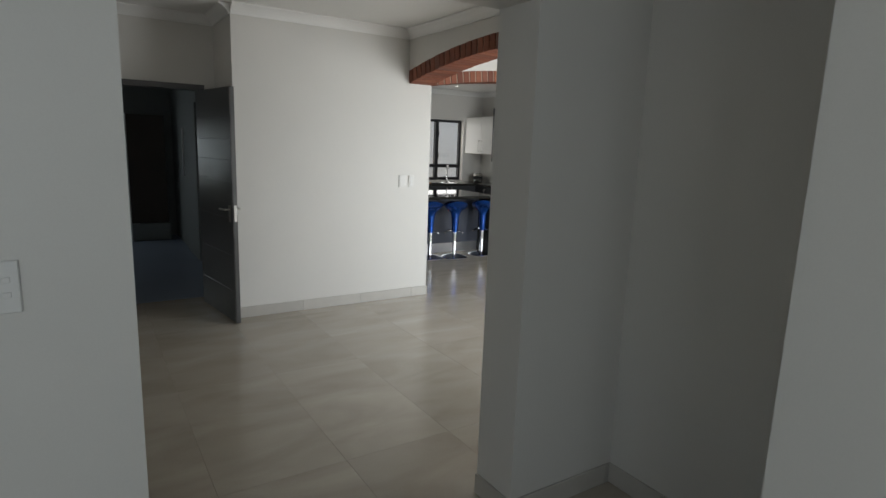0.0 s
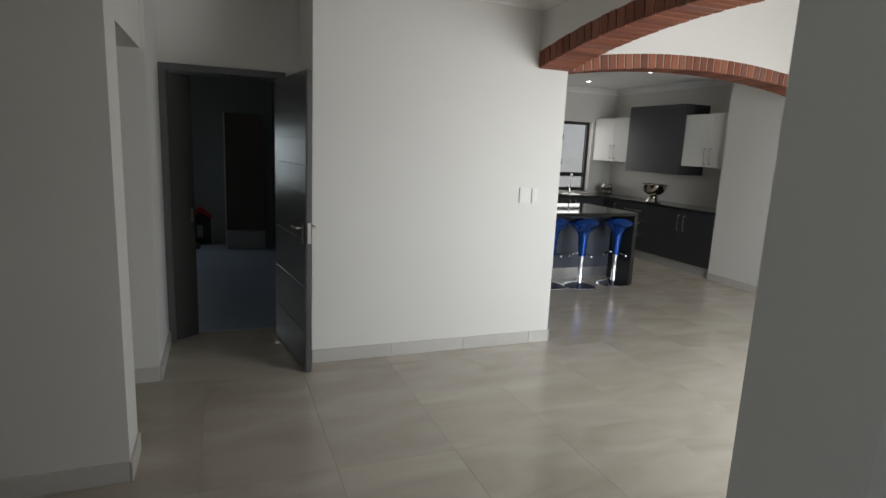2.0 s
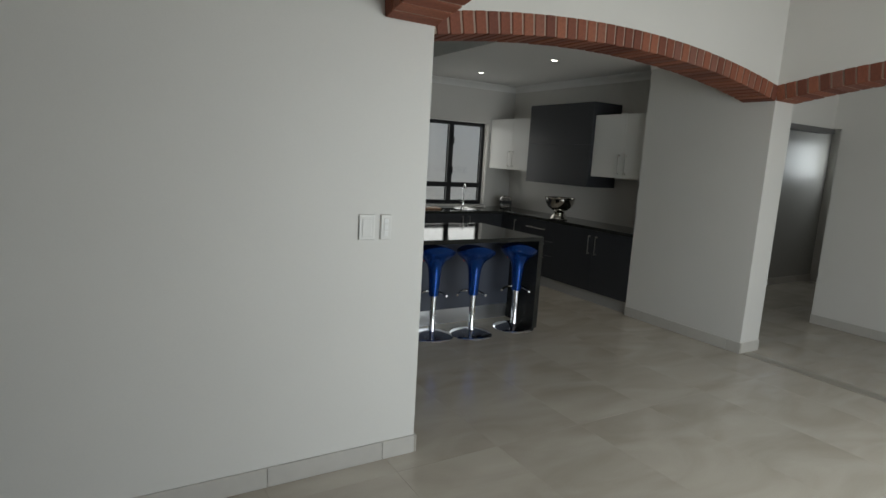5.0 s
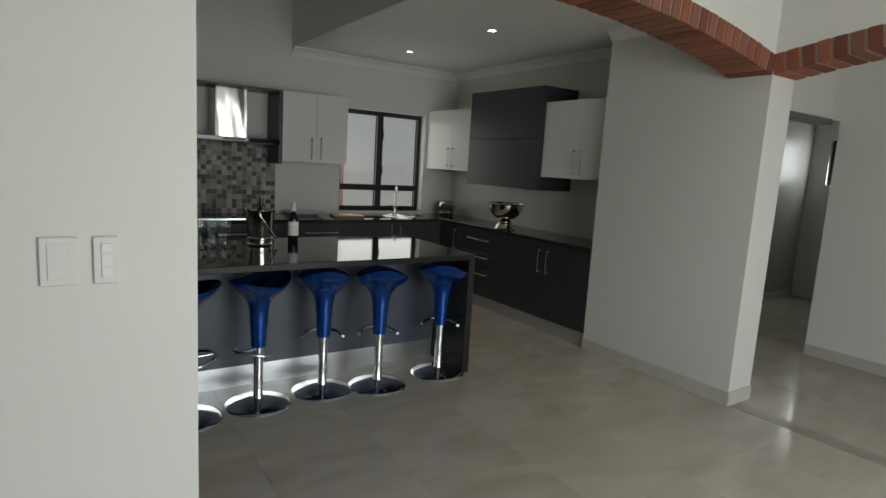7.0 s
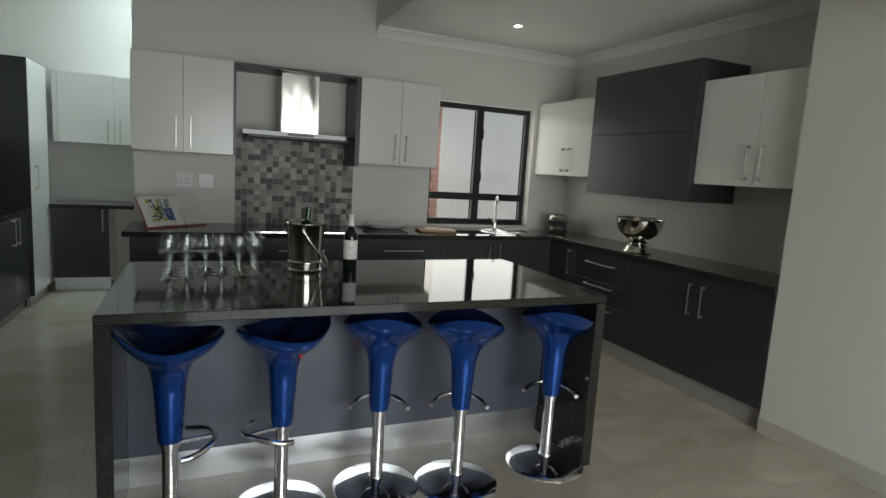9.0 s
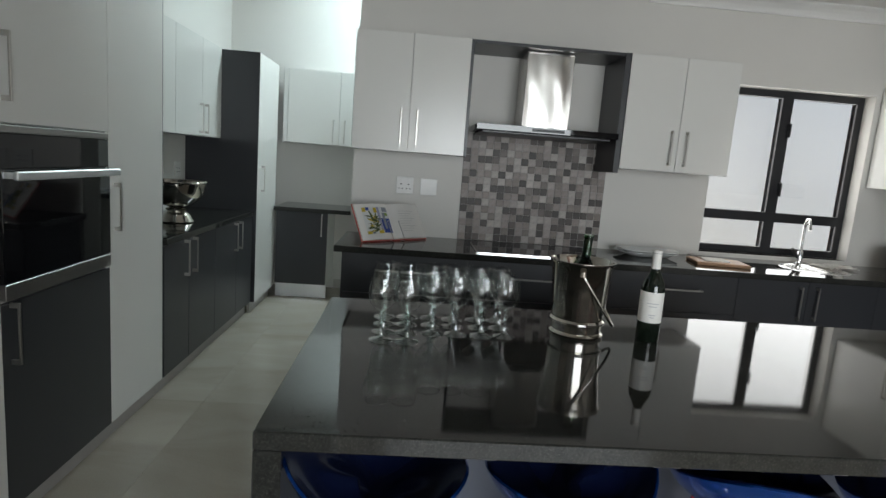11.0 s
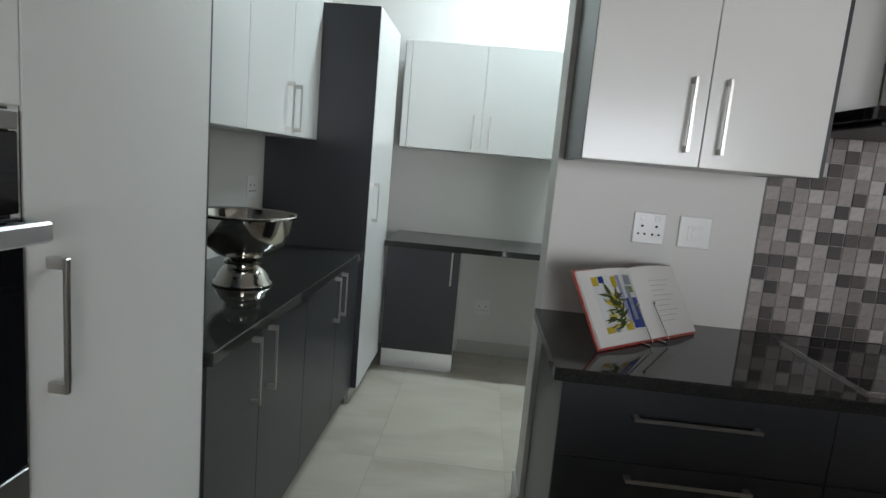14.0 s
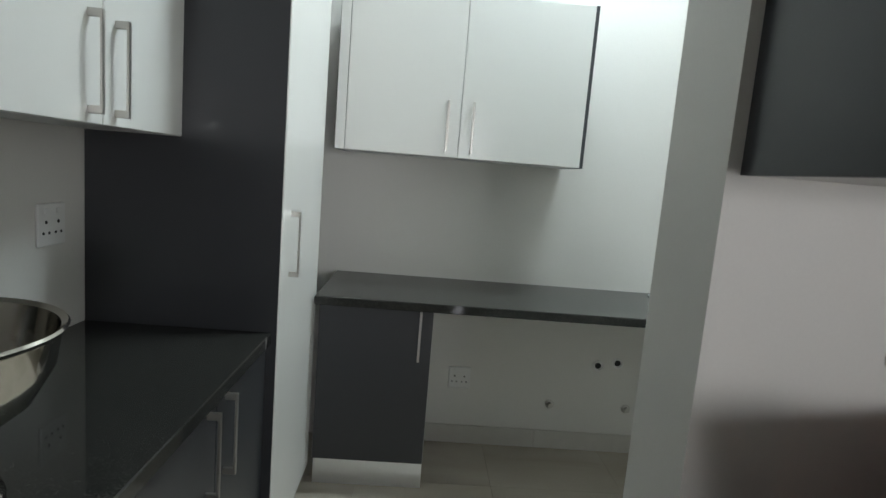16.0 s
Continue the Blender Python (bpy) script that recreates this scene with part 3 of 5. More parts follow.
def wall_unit(at, rz, w, d, z0, z1, seam, label, mat=None, sides=None, name="wall_unit", zh=1.63):
    m = mat or WHITE
    return unit(name, at, rz, w, d, z0, z1, [(0, seam, z0, z1, m, (seam - 0.05, zh, 0.22, V), "door"), (seam, w, z0, z1, m, (seam + 0.05, zh, 0.22, V), "door")], label, "wall cabinet", None, 0, sides, "white wall units")


wall_unit((3.328, 8.485), 0, 0.704, YN - 8.485, WZ0, WZ1, 0.35, "white two-door wall cabinet with charcoal sides above the cookbook")
wall_unit((5.036, 8.485), 0, 0.72, YN - 8.485, WZ0, WZ1, 0.365, "white two-door wall cabinet with charcoal sides beside the window")
WX = 7.03
wall_unit((WX, 8.872), -90, 0.965, XE - WX, WZ0, WZ1, 0.55, "white two-door wall cabinet in the corner by the window", sides=WHITE)
wall_unit((WX, 6.75), -90, 0.815, XE - WX, WZ0, WZ1, 0.47, "white two-door wall cabinet against the wall pier", sides=WHITE)
hood_box = unit("tall_wall_unit", (6.985, 7.905), -90, 1.153, XE - 6.985, 1.345, 2.345, [(0, 1.153, 1.845, 2.345, CHAR, None, "door"), (0, 1.153, 1.345, 1.845, CHAR, None, "door")], "large charcoal flap-door wall cabinet hanging lower than its neighbours", "wall cabinet", CHAR)
hood_bay = thing("hood_surround", (0, 0, 0), "charcoal panels framing the cooker hood between wall cabinets", "panel surround")
part("side_panel", boxes((4.033, 4.051, 8.50, YN, WZ0, WZ1), bevel=0.001), CHAR, hood_bay)
part("side_panel", boxes((5.0, 5.035, 8.49, YN, WZ0 - 0.03, WZ1), bevel=0.001), CHAR, hood_bay)
part("top_panel", boxes((4.052, 4.999, 8.50, YN, WZ1 - 0.02, WZ1), bevel=0.001), CHAR, hood_bay)

hood = thing("cooker_hood", (4.53, 8.87, 1.63), "stainless chimney cooker hood with a black glass canopy", "cooker hood")
part("canopy", boxes((-0.44, 0.44, -0.50, 0.0, 0.02, 0.055), bevel=0.001), BLACKGLASS, hood, "black glass canopy")
part("filter_plate", boxes((-0.40, 0.40, -0.46, -0.03, 0.004, 0.019), bevel=0.003), BLACK, hood)
part("control_strip", boxes((-0.1, 0.1, -0.5035, -0.5005, 0.028, 0.046)), BLACK, hood)
part("chimney", boxes((-0.13, 0.175, -0.29, 0.0, 0.056, 0.535), bevel=0.003), STEEL, hood, "brushed stainless chimney")
part("chimney_sleeve", boxes((-0.123, 0.168, -0.283, 0.0, 0.32, 0.537)), STEEL, hood)
for i in range(5):
    part("button", lathe(bmesh.new(), [(0, 0.0), (0.004, 0.0), (0.004, 0.003), (0, 0.003)], 10), HOLE, hood).location = (-0.06 + 0.03 * i, -0.505, 0.037)

# worktops
def worktop(name, dims, label):
    """A run of polished slabs butted end to end."""
    top = thing(name, (0, 0, 0), label, "worktop")
    for d in dims:
        part("slab", boxes(d, bevel=0.003), GRANITE, top)
    return top


worktop("granite_countertop", [(3.285, FX - 0.002, 8.215, YN, 0.862, 0.90), (FX - 0.02, XE, 5.932, 8.215, 0.862, 0.90), (FX - 0.002, XE, 8.215, YN, 0.862, 0.90)], "dark speckled polished granite worktop along two kitchen walls")
# pantry run, fronts facing +x
PXF = 2.385
tower = unit("oven_tower", (PXF, 6.765), 90, 0.705, 0.555, 0.10, 2.42, [(0, 0.705, 1.45, 2.42, WHITE, (0.06, 1.63, 0.22, V), "door"), (0, 0.705, 0.10, 0.85, CHAR, (0.06, 0.74, 0.22, V), "door")], "tall oven housing with a white upper and charcoal lower door", "oven housing", BODY, 0.10, WHITE)
part("panel_gap", boxes((0.0, 0.705, 0.004, 0.018, 0.866, 1.449)), BLACK, tower)
unit("tall_unit", (PXF, 7.47), 90, 0.56, 0.555, 0.10, 2.42, [(0, 0.545, 0.10, 2.42, WHITE, (0.045, 1.12, 0.22, V), "door")], "tall white cupboard beside the built-in oven", "tall cabinet", BODY, 0.10)
solo("kitchen_end_panel", boxes((1.83, PXF + 0.012, 6.747, 6.7635, 0.0, 2.42), bevel=0.001), WHITE, "white panel at the end of the tall units", "panel")
unit("base_unit", (PXF, 8.035), 90, 0.83, 0.555, 0.10, ZT, [(0, 0.36, 0.10, ZT, CHAR, (0.29, 0.745, 0.22, V), "door"), (0.36, 0.83, 0.10, ZT, CHAR, (0.42, 0.745, 0.22, V), "door")], "charcoal two-door base unit in the pantry passage", "cabinet", CHAR, 0.10, group="pantry base units")
unit("base_unit", (PXF, 8.865), 90, 0.915, 0.555, 0.10, ZT, [(0, 0.485, 0.10, ZT, CHAR, (0.425, 0.74, 0.22, V), "door"), (0.485, 0.915, 0.10, ZT, CHAR, (0.545, 0.74, 0.22, V), "door")], "charcoal two-door base unit in the pantry passage", "cabinet", CHAR, 0.10, group="pantry base units")
for y0, w, seam in ((8.035, 0.83, 0.365), (8.865, 0.915, 0.49)):
    unit("wall_unit", (2.11, y0), 90, w, 0.288, 1.488, 2.21, [(0, seam, 1.488, 2.21, WHITE, (seam - 0.055, 1.62, 0.22, V), "door"), (seam, w, 1.488, 2.21, WHITE, (seam + 0.055, 1.62, 0.22, V), "door")], "white two-door wall cabinet above the pantry worktop", "wall cabinet", None, 0, WHITE, "pantry wall units")
unit("broom_cupboard", (2.42, 9.782), 90, 0.66, 0.598, 0.10, 2.205, [(0, 0.655, 0.10, 2.205, WHITE, (0.115, 1.17, 0.22, V), "door")], "tall narrow cupboard with white door and charcoal side", "tall cabinet", CHAR, 0.10)
worktop("granite_countertop", [(1.822, 2.402, 8.036, 9.78, 0.862, 0.90)], "dark speckled polished granite worktop carrying a steel bowl")
unit("base_unit", (2.44, 10.415), 0, 0.495, 0.523, 0.14, 0.858, [(0, 0.495, 0.14, 0.858, CHAR, (0.44, 0.735, 0.22, V), "door")], "charcoal single-door base unit at the pantry end", "cabinet", BODY, 0.14, BODY, "pantry base units", ALU)
worktop("granite_countertop", [(2.432, 5.298, 10.33, 10.938, 0.862, 0.90)], "dark granite worktop spanning an open appliance bay")
unit("wall_unit", (2.445, 10.54), 0, 1.10, 0.395, 1.512, 2.205, [(0, 0.045, 1.512, 2.205, WHITE, None, "filler_panel"), (0.045, 0.54, 1.512, 2.205, WHITE, (0.485, 1.645, 0.22, V), "door"), (0.54, 1.085, 1.512, 2.205, WHITE, (0.595, 1.645, 0.22, V), "door")], "white two-door wall cabinet with a charcoal end panel", "wall cabinet", None, 0, CHAR, "pantry wall units")

# oven
oven = thing("built_in_oven", (PXF + 0.002, 6.787, 0.862), "built-in oven with black glass door and steel trim", "oven", rz=90)
ow = 0.668
part("body", boxes((0, ow, 0.02, 0.5, 0.0, 0.58)), BLACK, oven)
part("control_panel", boxes((0, ow, -0.006, 0.019, 0.44, 0.555), bevel=0.002), BLACKGLASS, oven, "black glass control panel")
part("top_trim", boxes((0, ow, -0.007, 0.019, 0.557, 0.583), bevel=0.002), TRIMSTEEL, oven)
odoor = part("oven_door", boxes((0, ow, -0.012, 0.019, 0.058, 0.435), bevel=0.003), BLACKGLASS, oven, "black glass oven door")
part("bottom_trim", boxes((0, ow, -0.013, 0.019, 0.0, 0.055), bevel=0.002), TRIMSTEEL, oven)
oh = bmesh.new()
box(oh, 0.005, ow - 0.005, -0.062, -0.045, 0.405, 0.435, 0.004)
box(oh, 0.01, 0.03, -0.047, -0.012, 0.41, 0.43)
box(oh, ow - 0.03, ow - 0.01, -0.047, -0.012, 0.41, 0.43)
part("door_handle", oh, ALU, odoor, "flat bright steel bar handle")

# ---- island ----
IX0, IX1, IY0, IY1 = 3.447, 5.645, 5.90, 6.97
island = thing("kitchen_island", (0, 0, 0), "granite waterfall kitchen island with a recessed grey front panel", "kitchen island")
part("worktop", boxes((IX0, IX1, IY0, IY1, 0.862, 0.902), bevel=0.003), GRANITE, island, "dark polished granite top")
part("gable", boxes((IX0, IX0 + 0.055, IY0 + 0.002, IY1 - 0.002, 0.0, 0.861), bevel=0.002), GRANITE, island)
part("gable", boxes((IX1 - 0.055, IX1, IY0 + 0.002, IY1 - 0.002, 0.0, 0.861), bevel=0.002), GRANITE, island)
part("front_panel", boxes((IX0 + 0.056, IX1 - 0.056, 6.335, 6.36, 0.145, 0.861)), ISLGREY, island, "grey melamine panel behind the stools")
part("plinth", boxes((IX0 + 0.056, IX1 - 0.056, 6.345, 6.362, 0.0, 0.144)), ALU, island, "bright brushed aluminium plinth")
part("body", boxes((IX0 + 0.056, IX1 - 0.056, 6.363, 6.90, 0.10, 0.861)), CHAR, island)
for i in range(4):
    w = (IX1 - IX0 - 0.112) / 4
    x0 = IX0 + 0.056 + i * w
    part("door", boxes((x0 + 0.0015, x0 + w - 0.0015, 6.901, 6.92, 0.13, 0.858), bevel=0.0012), CHAR, island)

# ---- stools ----
def bar_stool():
    st = thing("bar_stool", (0, 0, 0), "blue lacquered scoop-seat bar stool on a chrome pedestal", "bar stool", "stools along the island")
    n, bm = 40, bmesh.new()

    def rim(phi):
        c, s = math.cos(phi), math.sin(phi)
        a, b = 0.18, 0.195
        lift = -0.022 * c * c + 0.05 * max(s, 0) ** 1.6 + 0.012 * max(-s, 0) ** 2
        return a * c * (1 - 0.05 * max(-s, 0)), b * s, 0.79 + lift
    prof_out = [(0.0, 0.0), (0.975, 0.06), (0.9, 0.17), (0.78, 0.28), (0.63, 0.38), (0.50, 0.48), (0.405, 0.60), (0.35, 0.74), (0.32, 0.87), (0.303, 1.0)]
    prof_in = [(0.93, 0.03), (0.84, 0.16), (0.68, 0.34), (0.45, 0.47), (0.2, 0.53)]
    rings = []
    for k, (f, g) in enumerate(reversed(prof_in)):
        rings.append([(x * f, y * f, z - 0.15 * g) for x, y, z in (rim(2 * math.pi * i / n) for i in range(n))])
    rings.append([(x * 0.975, y * 0.975, z + 0.003) for x, y, z in (rim(2 * math.pi * i / n) for i in range(n))])
    for f, g in prof_out:
        f = f or 1.0
        ring = []
        for i in range(n):
            x, y, z = rim(2 * math.pi * i / n)
            phi = 2 * math.pi * i / n
            q = f ** 1.0
            rx, ry = x * q, y * q
            if f < 0.65:
                k = min(1.0, (0.65 - f) / 0.3)
                rad = 0.19 * f
                rx, ry = rx * (1 - k) + rad * math.cos(phi) * k, ry * (1 - k) + rad * math.sin(phi) * k
            ring.append((rx, ry, z * (1 - g) + 0.585 * g))
        rings.append(ring)
    # Added thin skin that carries the darkened inside of the scoop.
    dark_skin = bmesh.new()
    lv = [[dark_skin.verts.new((x * 0.995, y * 0.995, z + 0.003)) for x, y, z in r] for r in rings[:6]]
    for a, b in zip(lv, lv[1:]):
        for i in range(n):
            dark_skin.faces.new((a[i], a[(i + 1) % n], b[(i + 1) % n], b[i]))
    dark_skin.faces.new(lv[0])
    part("seat_inside_darkened", dark_skin, SEATIN, st, "inside of the blue scoop, coloured near-black for the dark reflections in it", True)
    vs = [[bm.verts.new(p) for p in r] for r in rings]
    for a, b in zip(vs, vs[1:]):
        for i in range(n):
            bm.faces.new((a[i], a[(i + 1) % n], b[(i + 1) % n], b[i]))
    bm.faces.new(vs[0])
    part("seat", bm, BLUE, st, "glossy blue lacquered scoop", True)
    part("sleeve", lathe(bmesh.new(), [(0.0575, 0.59), (0.056, 0.56), (0.05, 0.47), (0.046, 0.40), (0.0445, 0.375), (0.038, 0.372), (0.0, 0.372)], 24), BLUE, st, "", True)
    part("column", lathe(bmesh.new(), [(0.034, 0.371), (0.034, 0.345), (0.029, 0.343), (0.029, 0.055), (0.034, 0.046), (0.037, 0.036), (0.0, 0.036)], 24), CHROME, st, "chrome gas-lift column", True)
    part("base", lathe(bmesh.new(), [(0.0, 0.048), (0.05, 0.046), (0.09, 0.039), (0.14, 0.026), (0.18, 0.014), (0.196, 0.007), (0.2, 0.0), (0.0, 0.0)], 48), CHROME, st, "chrome dished base", True)
    f = bmesh.new()
    arc = [(0.135 * math.cos(a), -0.04 - 0.135 * math.sin(a) * 0.9, 0.375 - 0.022 * abs(math.cos(a)) ** 3) for a in [math.pi * (0.02 + 0.96 * k / 16) for k in range(17)]]
    tube(f, arc, 0.0115)
    tube(f, [(0, -0.02, 0.362), (0, -0.09, 0.37), (0, -0.16, 0.375)], 0.009)
    part("footrest", f, CHROME, st, "curved chrome footrest", True)
    part("lever", tube(bmesh.new(), [(0.03, 0.0, 0.675), (0.085, 0.0, 0.69), (0.112, 0.0, 0.694)], 0.008), RED, st, "red plastic lift lever", True)
    return st


stool = bar_stool()
spots = [(3.682, 5.986, 88), (4.105, 6.02, -60), (4.54, 6.055, 163), (4.912, 5.973, 160), (5.432, 6.0, 148)]
stool.matrix_basis = pose(spots[0][0], spots[0][1], 0, 0, 0, spots[0][2])
for x, y, a in spots[1:]:
    copy_thing(stool, pose(x, y, 0, 0, 0, a))

# ---- things on the island ----
def wine_glass():
    g = thing("wine_glass", (0, 0, 0), "clear stemmed balloon wine glass standing in rows on the island", "wine glass", "wine glasses in rows")
    part("bowl", lathe(bmesh.new(), [(0.0000, 0.0909), (0.0198, 0.0943), (0.0352, 0.1115), (0.0424, 0.1357), (0.0407, 0.1610), (0.0358, 0.1875), (0.0352, 0.1878), (0.0347, 0.1875), (0.0353, 0.1845)], 24), THIN, g, "", True)
    part("stem", lathe(bmesh.new(), [(0.0000, 0.0903), (0.0099, 0.0903), (0.0060, 0.0782), (0.0083, 0.0667), (0.0050, 0.0529), (0.0050, 0.0253), (0.0088, 0.0138), (0.0000, 0.0132)], 16), FOOTGLASS, g, "", True)
    part("foot", lathe(bmesh.new(), [(0.0000, 0.0126), (0.0110, 0.0109), (0.0242, 0.0046), (0.0352, 0.0018), (0.0363, 0.0000), (0.0000, 0.0000)], 24), FOOTGLASS, g, "", True)
    return g


glass = wine_glass()
first = True
for j in range(4):
    for i in range(2 if j == 0 else 6):
        m = pose(3.656 + 0.0768 * i + 0.004 * math.sin(3 * i + j), 6.486 + 0.086 * j + 0.004 * math.cos(2 * i + j) + 0.004 * i, 0.902, 0, 0, 20 * i)
        if first:
            glass.matrix_basis, first = m, False
        else:
            copy_thing(glass, m)

bucket = thing("ice_bucket", (4.295, 6.68, 0.902), "polished steel champagne bucket holding a green bottle", "ice bucket")
part("body", lathe(bmesh.new(), [(0.0, 0.0), (0.085, 0.0), (0.088, 0.008), (0.08, 0.016), (0.081, 0.04), (0.09, 0.046), (0.09, 0.052), (0.0835, 0.058), (0.09, 0.13), (0.1, 0.235), (0.107, 0.244), (0.107, 0.25), (0.1, 0.25), (0.095, 0.24), (0.084, 0.1), (0.076, 0.03), (0.0, 0.028)], 40), POLISHED, bucket, "", True)
hb = tube(bmesh.new(), [(0.106 * math.cos(a), -0.116 * math.sin(a), 0.215 - 0.175 * math.sin(a)) for a in [math.pi * k / 18 for k in range(19)]], 0.0045)
part("carry_handle", hb, POLISHED, bucket, "", True).rotation_euler = (0, 0, radians(75))
for s in (-1, 1):
    lug = part("lug", lathe(bmesh.new(), [(0, -0.008), (0.011, -0.008), (0.011, 0.008), (0, 0.008)], 12), POLISHED, bucket, "", True)
    a = radians(75)
    lug.location = (s * 0.103 * math.cos(a), s * 0.103 * math.sin(a), 0.218)


def bottle(name, at, glass_mat, label, tilt=0.0, paper=False):
    b = thing(name, at, label, "bottle")
    part("glass", lathe(bmesh.new(), [(0.0, 0.0), (0.034, 0.0), (0.037, 0.006), (0.037, 0.175), (0.034, 0.195), (0.02, 0.222), (0.0145, 0.238), (0.0138, 0.29), (0.0155, 0.292), (0.0155, 0.3), (0.0, 0.3)], 28), glass_mat, b, "", True)
    part("capsule", lathe(bmesh.new(), [(0.0148, 0.24), (0.0144, 0.291), (0.0161, 0.2925), (0.0161, 0.3015), (0.0, 0.3015)], 20), LABEL if paper else GREEN, b, "pale foil capsule" if paper else "", True)
    if paper:
        bm = bmesh.new()
        lathe(bm, [(0.0373, 0.065), (0.0376, 0.066), (0.0376, 0.165), (0.0373, 0.166)], 28)
        lab = part("paper_label", bm, LABEL, b, "off-white paper label", True)
        for z, w in ((0.128, 1.0), (0.118, 0.7), (0.090, 0.55), (0.082, 0.4)):
            bars = bmesh.new()
            arc = [-math.pi / 2 - 0.25 - w / 2 + w * k / 6 for k in range(7)]
            lo = [bars.verts.new((0.0379 * math.cos(a), 0.0379 * math.sin(a), z)) for a in arc]
            hi = [bars.verts.new((0.0379 * math.cos(a), 0.0379 * math.sin(a), z + 0.0025)) for a in arc]
            for k in range(6):
                bars.faces.new((lo[k], lo[k + 1], hi[k + 1], hi[k]))
            part("print_line", bars, INK, lab)
    b.rotation_euler = (0, radians(tilt), 0)
    return b


bottle("wine_bottle", (4.53, 6.655, 0.902), WINE, "dark wine bottle with off-white label on the island", 0, True)
bottle("champagne_bottle", (4.292, 6.688, 0.932), GREEN, "green glass bottle standing in the ice bucket", 3)

# ---- things on the worktops ----
def steel_bowl(at):
    b = thing("footed_bowl", at, "large polished steel punch bowl on a flared foot", "bowl", "steel punch bowls")
    part("bowl", lathe(bmesh.new(), [(0.0, 0.098), (0.05, 0.1), (0.1, 0.118), (0.15, 0.158), (0.178, 0.21), (0.186, 0.262), (0.193, 0.268), (0.196, 0.272), (0.193, 0.276), (0.184, 0.27), (0.173, 0.21), (0.145, 0.163), (0.095, 0.124), (0.0, 0.108)], 56), POLISHED, b, "", True)
    part("foot", lathe(bmesh.new(), [(0.0, 0.0), (0.108, 0.0), (0.112, 0.006), (0.11, 0.014), (0.098, 0.024), (0.094, 0.04), (0.08, 0.06), (0.062, 0.074), (0.068, 0.082), (0.072, 0.09), (0.06, 0.097), (0.0, 0.0975)], 48), POLISHED, b, "", True)
    return b


bowl = steel_bowl((2.15, 8.79, 0.90))
copy_thing(bowl, pose(7.06, 7.27, 0.90))

book = thing("open_cookbook", (3.652, 8.552, 0.9145), "large open cookbook with red cover leaning on a wire stand", "book", rz=40)
tilt = radians(-32)
PW = 0.262     # width of one page


def lean(bm):
    bmesh.ops.transform(bm, matrix=Matrix.Rotation(tilt, 4, "X"), verts=bm.verts)
    return bm


part("cover", lean(boxes((-PW - 0.007, PW + 0.007, 0.022, 0.026, 0.0, 0.262), bevel=0.001)), BOOKRED, book, "red hardback cover")
for s in (-1, 1):
    bm = bmesh.new()
    rows = []
    for k in range(13):
        u = k / 12
        lift = 0.016 * math.sin(math.pi * min(1, u * 1.15)) * (1 - 0.4 * u)
        rows.append([bm.verts.new((s * PW * u, y, z)) for y, z in ((0.0215, 0.006), (0.012 - lift, 0.006), (0.012 - lift, 0.256), (0.0215, 0.256))])
    for a, b in zip(rows, rows[1:]):
        for k in range(4):
            bm.faces.new((a[k], b[k], b[(k + 1) % 4], a[(k + 1) % 4]))
    bm.faces.new(rows[-1])
    part("page_block", lean(bm), PAPER, book, "white pages", True)


def page_patch(name, u0, u1, z0, z1, mat, off):
    bm = bmesh.new()
    n = 6
    cols = []
    for k in range(n + 1):
        x = u0 + (u1 - u0) * k / n
        u = abs(x) / PW
        y = 0.012 - 0.016 * math.sin(math.pi * min(1, u * 1.15)) * (1 - 0.4 * u) - off
        cols.append((bm.verts.new((x, y, z0)), bm.verts.new((x, y, z1))))
    for a, b in zip(cols, cols[1:]):
        bm.faces.new((a[0], b[0], b[1], a[1]))
    return part(name, lean(bm), mat, book)


PICBLUE = paint("print_blue", (0.02, 0.06, 0.32), 0.5, 0.4, 60)
PICGREEN = paint("print_green", (0.075, 0.10, 0.022), 0.5, 0.5, 80)
PICYELLOW = paint("print_yellow", (0.6, 0.45, 0.04), 0.5, 0.3, 60)
PICPALE = paint("print_pale", (0.68, 0.69, 0.68), 0.5, 0.06, 60)
PICSLATE = paint("print_slate", (0.28, 0.30, 0.34), 0.5, 0.3, 60)
GREYINK = paint("print_grey", (0.5, 0.49, 0.48), 0.6)
PICLILAC = paint("print_lilac", (0.36, 0.36, 0.52), 0.5, 0.25, 60)
PICLIME = paint("print_lime", (0.22, 0.34, 0.06), 0.5, 0.4, 60)
page_patch("picture", -0.214, -0.012, 0.042, 0.232, PICPALE, 0.0012)
page_patch("picture", -0.085, -0.014, 0.048, 0.150, PICBLUE, 0.002)
page_patch("picture", -0.104, -0.086, 0.062, 0.230, PICLILAC, 0.002)
page_patch("picture", -0.070, -0.048, 0.075, 0.190, PICSLATE, 0.0024)
page_patch("picture", -0.062, -0.020, 0.196, 0.230, PICSLATE, 0.002)
page_patch("picture", -0.058, -0.024, 0.168, 0.190, PICLIME, 0.002)
page_patch("picture", -0.212, -0.186, 0.200, 0.230, PICYELLOW, 0.002)
page_patch("picture", -0.184, -0.162, 0.208, 0.230, PICBLUE, 0.0022)
page_patch("picture", -0.212, -0.180, 0.044, 0.064, PICYELLOW, 0.002)
page_patch("picture", -0.176, -0.156, 0.044, 0.058, PICSLATE, 0.002)
page_patch("picture", -0.128, -0.092, 0.044, 0.066, PICYELLOW, 0.0022)
page_patch("picture", -0.130, -0.106, 0.190, 0.226, PICYELLOW, 0.002)
rng = random.Random(4)


